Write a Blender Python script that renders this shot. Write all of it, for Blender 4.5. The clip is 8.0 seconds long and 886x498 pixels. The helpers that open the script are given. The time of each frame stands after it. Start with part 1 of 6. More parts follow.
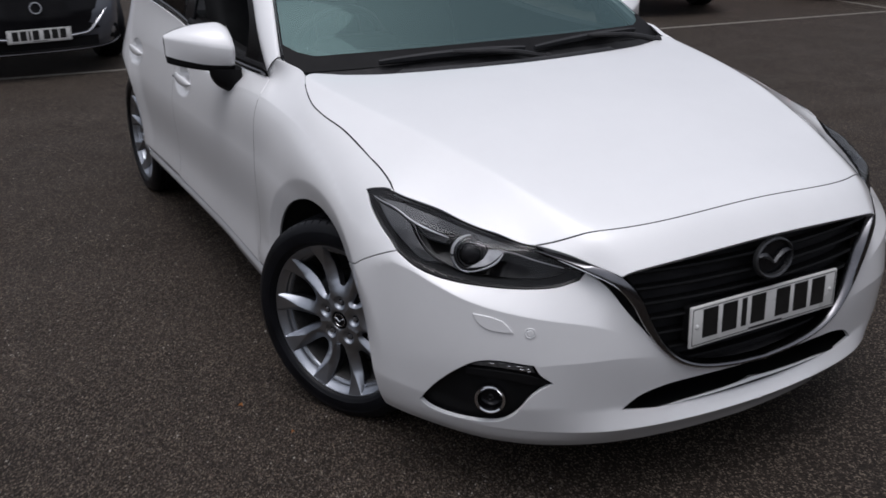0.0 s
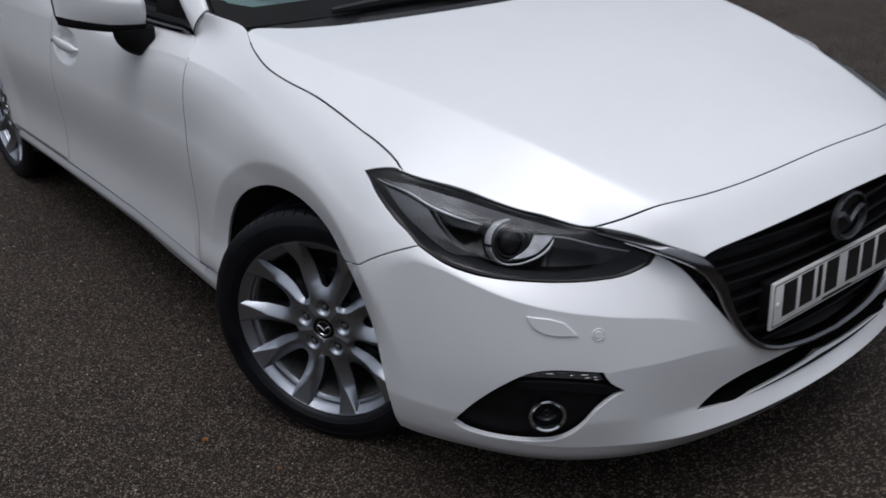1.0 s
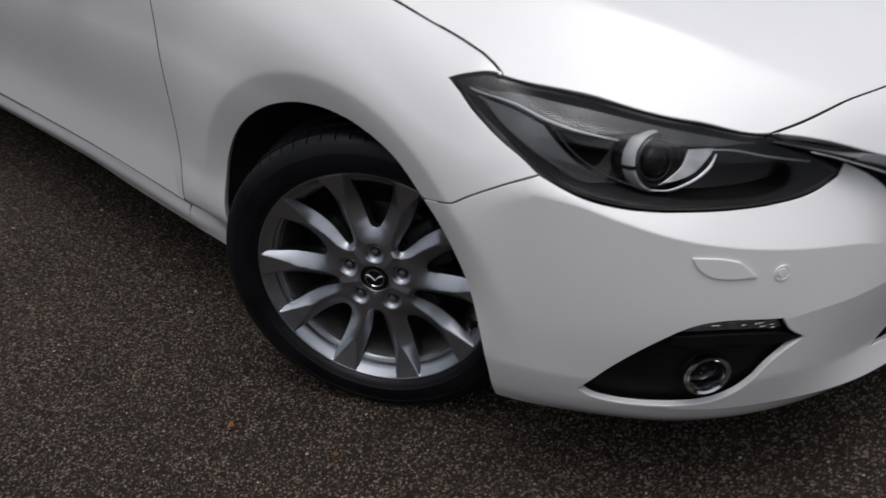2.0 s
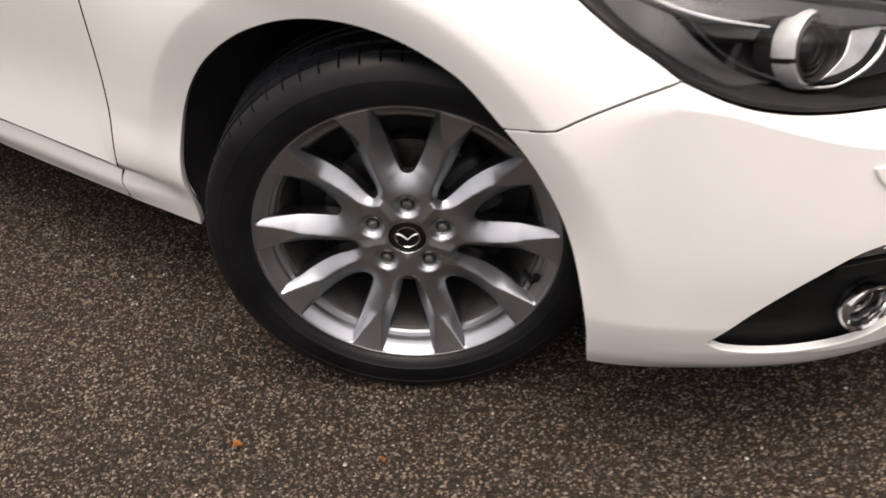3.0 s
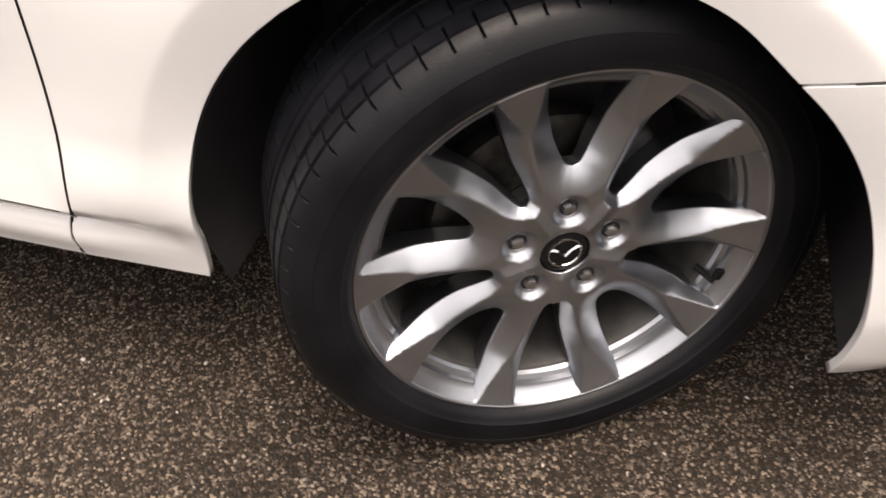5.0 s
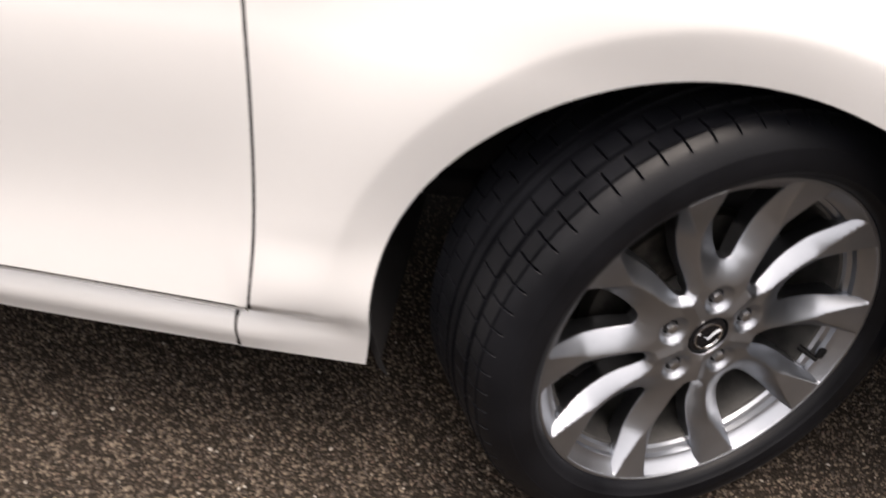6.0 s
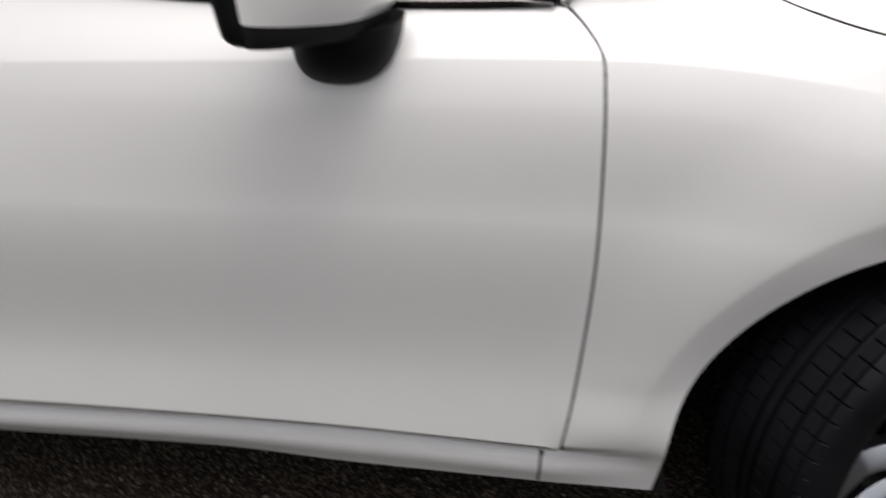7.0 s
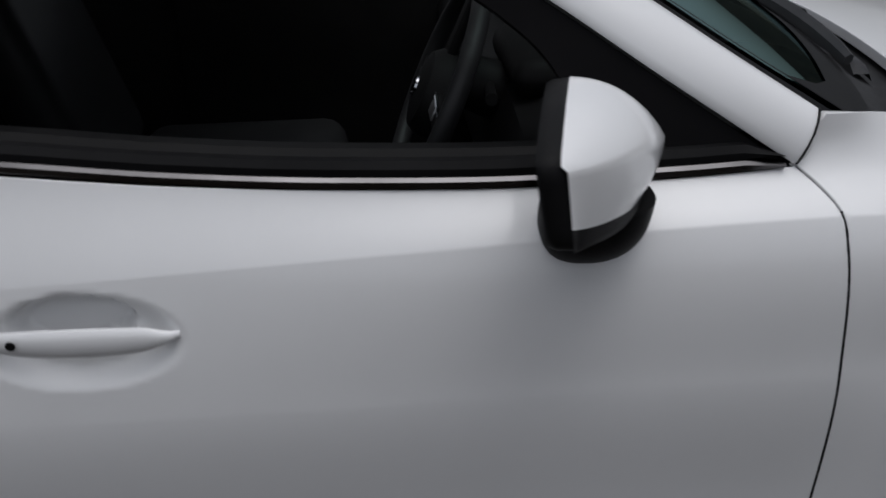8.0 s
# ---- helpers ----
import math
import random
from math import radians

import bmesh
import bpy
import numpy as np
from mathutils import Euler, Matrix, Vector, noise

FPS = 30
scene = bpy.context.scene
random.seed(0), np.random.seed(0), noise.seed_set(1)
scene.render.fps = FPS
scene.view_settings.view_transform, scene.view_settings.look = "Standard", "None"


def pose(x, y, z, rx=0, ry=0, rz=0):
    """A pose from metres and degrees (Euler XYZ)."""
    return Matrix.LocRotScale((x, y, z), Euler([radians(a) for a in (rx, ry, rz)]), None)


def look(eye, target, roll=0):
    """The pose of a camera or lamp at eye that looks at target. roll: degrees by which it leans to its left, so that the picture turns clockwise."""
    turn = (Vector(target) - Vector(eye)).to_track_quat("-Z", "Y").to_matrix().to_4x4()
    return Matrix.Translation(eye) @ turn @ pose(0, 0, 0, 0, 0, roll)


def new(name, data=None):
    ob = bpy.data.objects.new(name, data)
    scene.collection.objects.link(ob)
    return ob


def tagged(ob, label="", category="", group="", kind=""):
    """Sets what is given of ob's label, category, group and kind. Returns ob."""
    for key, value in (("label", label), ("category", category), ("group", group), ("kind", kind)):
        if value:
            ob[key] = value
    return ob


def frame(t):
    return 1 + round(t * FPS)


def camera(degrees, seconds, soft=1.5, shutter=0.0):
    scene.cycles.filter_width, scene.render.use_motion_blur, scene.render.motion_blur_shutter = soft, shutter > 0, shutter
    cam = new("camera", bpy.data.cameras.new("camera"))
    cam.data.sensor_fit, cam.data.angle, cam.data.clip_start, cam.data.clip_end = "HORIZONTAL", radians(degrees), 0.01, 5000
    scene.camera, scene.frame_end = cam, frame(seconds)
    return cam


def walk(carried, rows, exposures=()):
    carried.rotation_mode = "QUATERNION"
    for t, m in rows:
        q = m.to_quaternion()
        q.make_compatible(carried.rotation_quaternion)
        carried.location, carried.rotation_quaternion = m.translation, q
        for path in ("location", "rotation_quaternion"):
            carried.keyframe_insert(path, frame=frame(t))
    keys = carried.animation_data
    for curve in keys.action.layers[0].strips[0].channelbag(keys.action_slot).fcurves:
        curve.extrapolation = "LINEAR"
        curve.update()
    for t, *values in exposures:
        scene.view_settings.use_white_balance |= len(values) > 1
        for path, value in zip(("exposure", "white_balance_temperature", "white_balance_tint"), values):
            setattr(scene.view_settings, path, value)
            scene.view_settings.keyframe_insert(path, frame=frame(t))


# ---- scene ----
cam = camera(49.9, 8.0, 1.6, .4)
PATH = [
    (0, (2.438, -1.816, 1.542), (0.8, -0.92, 0.824), -0.7),
    (0.5, (2.122, -1.86, 1.491), (0.565, -0.846, 0.75), -0.8),
    (1, (1.824, -1.894, 1.468), (0.395, -0.766, 0.64), -1.8),
    (1.5, (1.513, -1.852, 1.425), (0.169, -0.713, 0.479), -3.3),
    (2, (1.198, -1.867, 1.359), (0.013, -0.656, 0.295), -3.0),
    (2.2, (1.077, -1.901, 1.333), (-0.028, -0.644, 0.238), -2.8),
    (3.3, (0.577, -1.781, 1.147), (-0.225, -0.455, -0.117), -3.8),
    (3.5, (0.506, -1.757, 1.111), (-0.274, -0.446, -0.182), -4.1),
    (4, (0.322, -1.752, 1.036), (-0.297, -0.332, -0.23), -0.8),
    (4.2, (0.262, -1.743, 1.031), (-0.294, -0.299, -0.236), -0.6),
    (5.3, (-0.012, -1.626, 1.026), (-0.325, -0.175, -0.315), -1.0),
    (5.5, (-0.068, -1.649, 1.03), (-0.35, -0.161, -0.277), -0.2),
    (6, (-0.246, -1.799, 1.097), (-0.408, -0.186, -0.076), 3.3),
    (6.5, (-0.447, -1.94, 1.203), (-0.542, -0.24, 0.155), 3.2),
    (6.8, (-0.581, -1.982, 1.237), (-0.675, -0.251, 0.238), 2.7),
    (7, (-0.674, -1.971, 1.285), (-0.811, -0.255, 0.268), 0.2),
    (7.2, (-0.813, -1.962, 1.332), (-0.897, -0.226, 0.343), -0.8),
    (7.5, (-0.906, -1.956, 1.358), (-1.012, -0.175, 0.455), -1.0),
    (8, (-1.136, -1.887, 1.381), (-1.014, -0.089, 0.515), -1.4),
]
walk(cam, [(t, look(eye, target, roll)) for t, eye, target, roll in PATH],
     [(0, -.12, 6150, 14), (1.5, -.30, 5950, 11), (2.2, .0, 6650, 13), (3.3, 1.45, 7550, 17), (4.2, 1.56, 7600, 17), (5.5, 1.84, 7750, 17), (6.0, 1.60, 7350, 16), (6.5, .86, 7100, 13), (7.0, .40, 6750, 12), (7.5, -.22, 6200, 11), (8, -.5, 6200, 11)])

# ---- world, sun and exposure ----
sky_world = bpy.data.worlds.new("overcast")
scene.world = sky_world
sky_world.use_nodes = True
wt = sky_world.node_tree
sky = wt.nodes.new("ShaderNodeTexSky")
sky.sky_type, sky.sun_disc = "NISHITA", False
sky.sun_elevation, sky.sun_rotation = radians(80), radians(141)
sky.dust_density, sky.air_density, sky.ozone_density = 6.0, 1.0, 1.0
soft = wt.nodes.new("ShaderNodeHueSaturation")
soft.inputs["Saturation"].default_value = .25
wt.links.new(sky.outputs[0], soft.inputs["Color"])
# a thin even cloud deck, a little brighter overhead than at the skyline
way = wt.nodes.new("ShaderNodeTexCoord")
split = wt.nodes.new("ShaderNodeSeparateXYZ")
deck = wt.nodes.new("ShaderNodeMapRange")
deck.inputs["To Min"].default_value, deck.inputs["To Max"].default_value = .92, 1.06
times = wt.nodes.new("ShaderNodeVectorMath")
times.operation = "MULTIPLY"
wt.links.new(way.outputs["Generated"], split.inputs[0])
wt.links.new(split.outputs["Z"], deck.inputs["Value"])
wt.links.new(soft.outputs[0], times.inputs[0])
wt.links.new(deck.outputs[0], times.inputs[1])
wt.links.new(times.outputs[0], wt.nodes["Background"].inputs["Color"])
wt.nodes["Background"].inputs["Strength"].default_value = .15
sun = new("sun", bpy.data.lights.new("sun", "SUN"))
sun.data.energy, sun.data.angle, sun.data.color = .28, radians(60), (1.0, .98, .95)
sun.matrix_basis = look((2, -2.5, 18), (0, 0, 0))

# ---- materials ----
def mat(name, base=(.8, .8, .8), rough=.5, metal=0.0, coat=0.0, coat_rough=.03, ior=1.45):
    m = bpy.data.materials.new(name)
    m.use_nodes = True
    b = m.node_tree.nodes["Principled BSDF"]
    b.inputs["Base Color"].default_value = (*base, 1)
    b.inputs["Roughness"].default_value, b.inputs["Metallic"].default_value = rough, metal
    b.inputs["Coat Weight"].default_value, b.inputs["Coat Roughness"].default_value, b.inputs["IOR"].default_value = coat, coat_rough, ior
    return m


def node(m, kind, **values):
    n = m.node_tree.nodes.new(kind)
    for key, v in values.items():
        n.inputs[key.replace("_", " ")].default_value = v
    return n


def wire(m, a, out, b, to):
    m.node_tree.links.new(a.outputs[out], b.inputs[to])


def bsdf(m):
    return m.node_tree.nodes["Principled BSDF"]


def coords(m):
    return node(m, "ShaderNodeTexCoord")


def noise_tex(m, scale, detail=4.0, rough=.55):
    n = node(m, "ShaderNodeTexNoise", Scale=scale, Detail=detail, Roughness=rough)
    wire(m, coords(m), "Object", n, "Vector")
    return n


def colour_ramp(m, *stops):
    r = m.node_tree.nodes.new("ShaderNodeValToRGB")
    e = r.color_ramp.elements
    while len(e) < len(stops):
        e.new(.5)
    for el, (p, c) in zip(e, stops):
        el.position, el.color = p, (*c, 1)
    return r


def bump(m, src, out, strength, distance):
    b = node(m, "ShaderNodeBump", Strength=strength, Distance=distance)
    wire(m, src, out, b, "Height")
    wire(m, b, "Normal", bsdf(m), "Normal")
    return b


def varied(name, c0, c1, scale, rough=(.5, .6), bump_size=0.0, bump_scale=0.0, **kw):
    """A surface whose colour and gloss drift between two values, with fine relief."""
    m = mat(name, c0, rough[0], **kw)
    n = noise_tex(m, scale)
    r = colour_ramp(m, (.35, c0), (.65, c1))
    wire(m, n, "Fac", r, "Fac")
    wire(m, r, "Color", bsdf(m), "Base Color")
    g = node(m, "ShaderNodeMapRange", To_Min=rough[0], To_Max=rough[1])
    wire(m, n, "Fac", g, "Value")
    wire(m, g, "Result", bsdf(m), "Roughness")
    if bump_size:
        bump(m, noise_tex(m, bump_scale, 6.0, .6), "Fac", .6, bump_size)
    return m


def paint(name, base):
    """Clear-coated car paint: faint orange peel and a film of road dust."""
    m = mat(name, base, .34, coat=1.0, coat_rough=.035)
    n = noise_tex(m, 3.0, 6.0, .65)
    r = colour_ramp(m, (.3, tuple(c * .955 for c in base)), (.7, base))
    wire(m, n, "Fac", r, "Fac")
    wire(m, r, "Color", bsdf(m), "Base Color")
    g = node(m, "ShaderNodeMapRange", To_Min=.02, To_Max=.09)
    wire(m, noise_tex(m, 9.0, 5.0), "Fac", g, "Value")
    wire(m, g, "Result", bsdf(m), "Coat Roughness")
    peel = node(m, "ShaderNodeBump", Strength=.025, Distance=.0006)
    wire(m, noise_tex(m, 260.0, 2.0), "Fac", peel, "Height")
    wire(m, peel, "Normal", bsdf(m), "Coat Normal")
    return m


WHITE = paint("white_paint", (.78, .785, .79))
GREY_PAINT = paint("grey_paint", (.085, .092, .11))
SILVER_PAINT = paint("silver_blue_paint", (.38, .44, .56))
ORANGE_PAINT = paint("orange_paint", (.55, .06, .015))
BLACK_PLASTIC = varied("black_plastic", (.006, .006, .0065), (.011, .011, .0115), 6.0, (.42, .58), .0004, 900.0)
SASH_BLACK = varied("sash_black", (.004, .0038, .0042), (.007, .0066, .0072), 4.0, (.12, .22))
GLOSS_BLACK = varied("gloss_black", (.006, .006, .007), (.01, .01, .011), 4.0, (.08, .16))
DARK_TRIM = varied("dark_trim", (.02, .021, .023), (.034, .034, .036), 8.0, (.5, .65), .0003, 700.0)
# Also colours the discs that stand for shade inside wheels and bolt wells.
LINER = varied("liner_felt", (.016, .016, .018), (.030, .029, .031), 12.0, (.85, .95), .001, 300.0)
CHROME = varied("chrome", (.62, .63, .65), (.72, .73, .75), 5.0, (.07, .15), metal=1.0)
BELT_CHROME = varied("belt_chrome", (.075, .073, .075), (.12, .117, .12), 7.0, (.16, .26), metal=1.0)
DARK_CHROME = varied("dark_chrome", (.16, .16, .17), (.23, .23, .24), 5.0, (.12, .22), metal=1.0)
ALLOY = varied("silver_alloy", (.38, .403, .44), (.44, .463, .50), 14.0, (.29, .37), .00015, 1200.0, metal=1.0)
LIGHT_GUIDE = varied("light_guide", (.66, .67, .69), (.78, .79, .81), 30.0, (.16, .28), metal=.35)
SMOKED = varied("smoked_bezel", (.045, .046, .049), (.08, .082, .085), 9.0, (.22, .34), metal=.7)
JOINT_GREY = varied("joint_grey", (.07, .068, .066), (.11, .107, .104), 30.0, (.6, .8))
DARK_ALLOY = varied("dark_inner_alloy", (.05, .05, .05), (.10, .098, .095), 20.0, (.45, .6), metal=.6)
BRUSHED = varied("satin_metal", (.35, .35, .36), (.5, .5, .5), 30.0, (.3, .45), metal=1.0)
DISC = varied("brake_disc", (.10, .095, .09), (.2, .19, .18), 40.0, (.35, .55), metal=1.0)
RUBBER = varied("tyre_rubber", (.0026, .0029, .0042), (.0058, .0063, .0084), 9.0, (.28, .56), .0006, 420.0)
WIPER_RUBBER = varied("wiper_black", (.012, .012, .013), (.022, .022, .023), 25.0, (.45, .6), .0003, 500.0)
LEATHER = varied("dark_leather", (.014, .0145, .0155), (.022, .0225, .0235), 15.0, (.42, .55), .0006, 260.0)
CABIN = varied("cabin_plastic", (.004, .004, .0043), (.007, .007, .0073), 10.0, (.55, .7), .0005, 340.0)
PLATE = varied("plate_white", (.62, .62, .60), (.70, .70, .68), 9.0, (.22, .34))
INK = varied("plate_ink", (.008, .008, .008), (.014, .014, .014), 30.0, (.3, .42))
UNSEEN_WALL = varied("unseen_wall_brown", (.05, .04, .035), (.085, .066, .054), 1.5, (.85, .95), .01, 12.0)
LINE = varied("road_paint", (.08, .073, .062), (.20, .185, .16), 14.0, (.7, .85), .001, 160.0)
LEAF = varied("dead_leaf", (.27, .095, .02), (.42, .18, .04), 120.0, (.6, .8), .0006, 300.0)


def glass(name, tint, rough=.0, ior=1.5, sheen=(1, 1, 1)):
    """Glass that lets light through along straight lines and reflects by its angle."""
    m = bpy.data.materials.new(name)
    m.use_nodes = True
    t = m.node_tree
    t.nodes.clear()
    out = t.nodes.new("ShaderNodeOutputMaterial")
    mix = t.nodes.new("ShaderNodeMixShader")
    f = t.nodes.new("ShaderNodeFresnel")
    f.inputs["IOR"].default_value = ior
    g = t.nodes.new("ShaderNodeBsdfGlossy")
    g.inputs["Roughness"].default_value = rough
    g.inputs["Color"].default_value = (*sheen, 1)
    tr = t.nodes.new("ShaderNodeBsdfTransparent")
    tr.inputs["Color"].default_value = (*tint, 1)
    for a, b in ((f.outputs[0], mix.inputs[0]), (tr.outputs[0], mix.inputs[1]), (g.outputs[0], mix.inputs[2]), (mix.outputs[0], out.inputs[0])):
        t.links.new(a, b)
    return m


for m, level in ((LEATHER, .4), (CABIN, .2), (RUBBER, .24), (BLACK_PLASTIC, .10), (SASH_BLACK, .06), (GLOSS_BLACK, .22), (WIPER_RUBBER, .22), (DARK_TRIM, .3)):
    bsdf(m).inputs["Specular IOR Level"].default_value = level
SCREEN_GLASS = glass("screen_glass", (.48, .62, .60), .01, ior=2.15, sheen=(.66, .98, .96))
SIDE_GLASS = glass("side_glass", (.10, .11, .11), .01)
LAMP_GLASS = glass("lamp_cover", (.92, .93, .94), .07, ior=1.33)


def asphalt():
    m = mat("asphalt", (.05, .046, .043), .8)
    bsdf(m).inputs["Specular IOR Level"].default_value = .15
    big = noise_tex(m, .7, 6.0, .6)
    tone = colour_ramp(m, (.32, (0.0101, 0.0079, 0.0065)), (.5, (0.0172, 0.0134, 0.0107)), (.68, (0.0269, 0.0207, 0.0161)))
    wire(m, big, "Fac", tone, "Fac")
    v = node(m, "ShaderNodeTexVoronoi", Scale=240.0, Randomness=1.0)
    wire(m, coords(m), "Object", v, "Vector")
    chip = node(m, "ShaderNodeSeparateColor")
    wire(m, v, "Color", chip, "Color")
    stone = colour_ramp(m, (.0, (0.0060, 0.0049, 0.0039)), (.45, (0.0143, 0.0108, 0.0083)), (.8, (0.0386, 0.0290, 0.0218)), (.96, (.25, .205, .16)))
    wire(m, chip, "Red", stone, "Fac")
    mix = m.node_tree.nodes.new("ShaderNodeMix")
    mix.data_type = "RGBA"
    mix.inputs[0].default_value = .64
    wire(m, tone, "Color", mix, 6)
    wire(m, stone, "Color", mix, 7)
    wire(m, mix, 2, bsdf(m), "Base Color")
    g = node(m, "ShaderNodeMapRange", To_Min=.55, To_Max=.9)
    wire(m, noise_tex(m, 2.2, 5.0), "Fac", g, "Value")
    wire(m, g, "Result", bsdf(m), "Roughness")
    inv = node(m, "ShaderNodeMath")
    inv.operation = "SUBTRACT"
    inv.inputs[0].default_value = 1
    wire(m, v, "Distance", inv, 1)
    bump(m, inv, "Value", .6, .0025)
    return m


def stones():
    m = mat("aggregate", (.08, .07, .06), .6)
    bsdf(m).inputs["Specular IOR Level"].default_value = .35
    geo = node(m, "ShaderNodeNewGeometry")
    c = colour_ramp(m, (.0, (.0180, .0139, .0112)), (.32, (.0330, .0250, .0195)), (.55, (.0500, .0365, .0275)), (.76, (.0640, .0490, .0380)), (.86, (.0760, .0470, .0330)), (.93, (.0900, .0740, .0610)), (.985, (.190, .166, .141)))
    wire(m, geo, "Random Per Island", c, "Fac")
    n = noise_tex(m, 300.0, 3.0)
    wire(m, c, "Color", bsdf(m), "Base Color")
    g = node(m, "ShaderNodeMapRange", To_Min=.38, To_Max=.75)
    wire(m, noise_tex(m, 3.0, 4.0), "Fac", g, "Value")
    wire(m, g, "Result", bsdf(m), "Roughness")
    bump(m, n, "Fac", .4, .0008)
    return m


ASPHALT, STONE = asphalt(), stones()
PALE_STONE = varied("pale_chip", (.16, .145, .125), (.42, .395, .36), 60.0, (.5, .7), .0006, 400.0)

# ---- body form: feature lines along the car, x forward, y to the car's left ----
def spline(*knots):
    """A smooth monotone curve through (t, v) knots, level beyond its ends."""
    kt, kv = np.array([k[0] for k in knots], float), np.array([k[1] for k in knots], float)
    h, d = np.diff(kt), np.diff(kv) / np.diff(kt)
    m = np.zeros(len(kt))
    for i in range(1, len(kt) - 1):
        if d[i - 1] * d[i] > 0:
            w1, w2 = 2 * h[i] + h[i - 1], h[i] + 2 * h[i - 1]
            m[i] = (w1 + w2) / (w1 / d[i - 1] + w2 / d[i])
    m[0], m[-1] = d[0], d[-1]

    def f(t):
        t = np.clip(np.asarray(t, float), kt[0], kt[-1])
        i = np.clip(np.searchsorted(kt, t, side="right") - 1, 0, len(h) - 1)
        u = (t - kt[i]) / h[i]
        return ((1 + 2 * u) * (1 - u) ** 2 * kv[i] + u * (1 - u) ** 2 * h[i] * m[i]
                + u * u * (3 - 2 * u) * kv[i + 1] + u * u * (u - 1) * h[i] * m[i + 1])
    return f


def cubic(m0, m1, *knots):
    """A curve of even bend through (t, v) knots, with the given slopes at its ends."""
    kt, kv = np.array([k[0] for k in knots], float), np.array([k[1] for k in knots], float)
    n, h = len(kt), np.diff(kt)
    A, b = np.eye(n), np.zeros(n)
    b[0], b[-1] = m0, m1
    for i in range(1, n - 1):
        A[i, i - 1:i + 2] = 1 / h[i - 1], 2 / h[i - 1] + 2 / h[i], 1 / h[i]
        b[i] = 3 * ((kv[i] - kv[i - 1]) / h[i - 1] ** 2 + (kv[i + 1] - kv[i]) / h[i] ** 2)
    m = np.linalg.solve(A, b)

    def f(t):
        t = np.clip(np.asarray(t, float), kt[0], kt[-1])
        i = np.clip(np.searchsorted(kt, t, side="right") - 1, 0, n - 2)
        u = (t - kt[i]) / h[i]
        return ((1 + 2 * u) * (1 - u) ** 2 * kv[i] + u * (1 - u) ** 2 * h[i] * m[i]
                + u * u * (3 - 2 * u) * kv[i + 1] + u * u * (u - 1) * h[i] * m[i + 1])
    return f


def ramp(a, b, v):
    u = np.clip((np.asarray(v, float) - a) / (b - a), 0, 1)
    return u * u * (3 - 2 * u)


NOSE_X = cubic(1, 0, (0, .25), (.101, .35), (.243, .483), (.402, .62), (.543, .72), (.684, .79), (.79, .825), (1.014, .865), (1.214, .875))
NOSE_Y = cubic(0, -1, (0, .89), (.101, .8755), (.243, .822), (.402, .742), (.543, .642), (.684, .52), (.79, .42), (1.014, .2), (1.214, 0))
FRONT = 1.214


def plan(s):
    """The plan line of the body's right side: s metres round the nose from x = 0.25, s below 0 along the flank."""
    s = np.asarray(s, float)
    e = .004
    x = np.where(s < 0, .25 + s, NOSE_X(s))
    tail = ramp(-2.6, -3.6, .25 + s)
    y = np.where(s < 0, .89 - .26 * tail, NOSE_Y(s))
    dx = np.where(s < .001, 1.0, NOSE_X(np.minimum(s + e, FRONT)) - NOSE_X(np.maximum(s - e, 0)))
    dy = np.where(s < .001, 0.0, NOSE_Y(np.minimum(s + e, FRONT)) - NOSE_Y(np.maximum(s - e, 0)))
    dx = np.where(s > FRONT - .03, 0.0, dx)
    dy = np.where(s > FRONT - .03, -1.0, dy)
    n = np.hypot(dx, dy)
    return x, y, -dy / n, dx / n


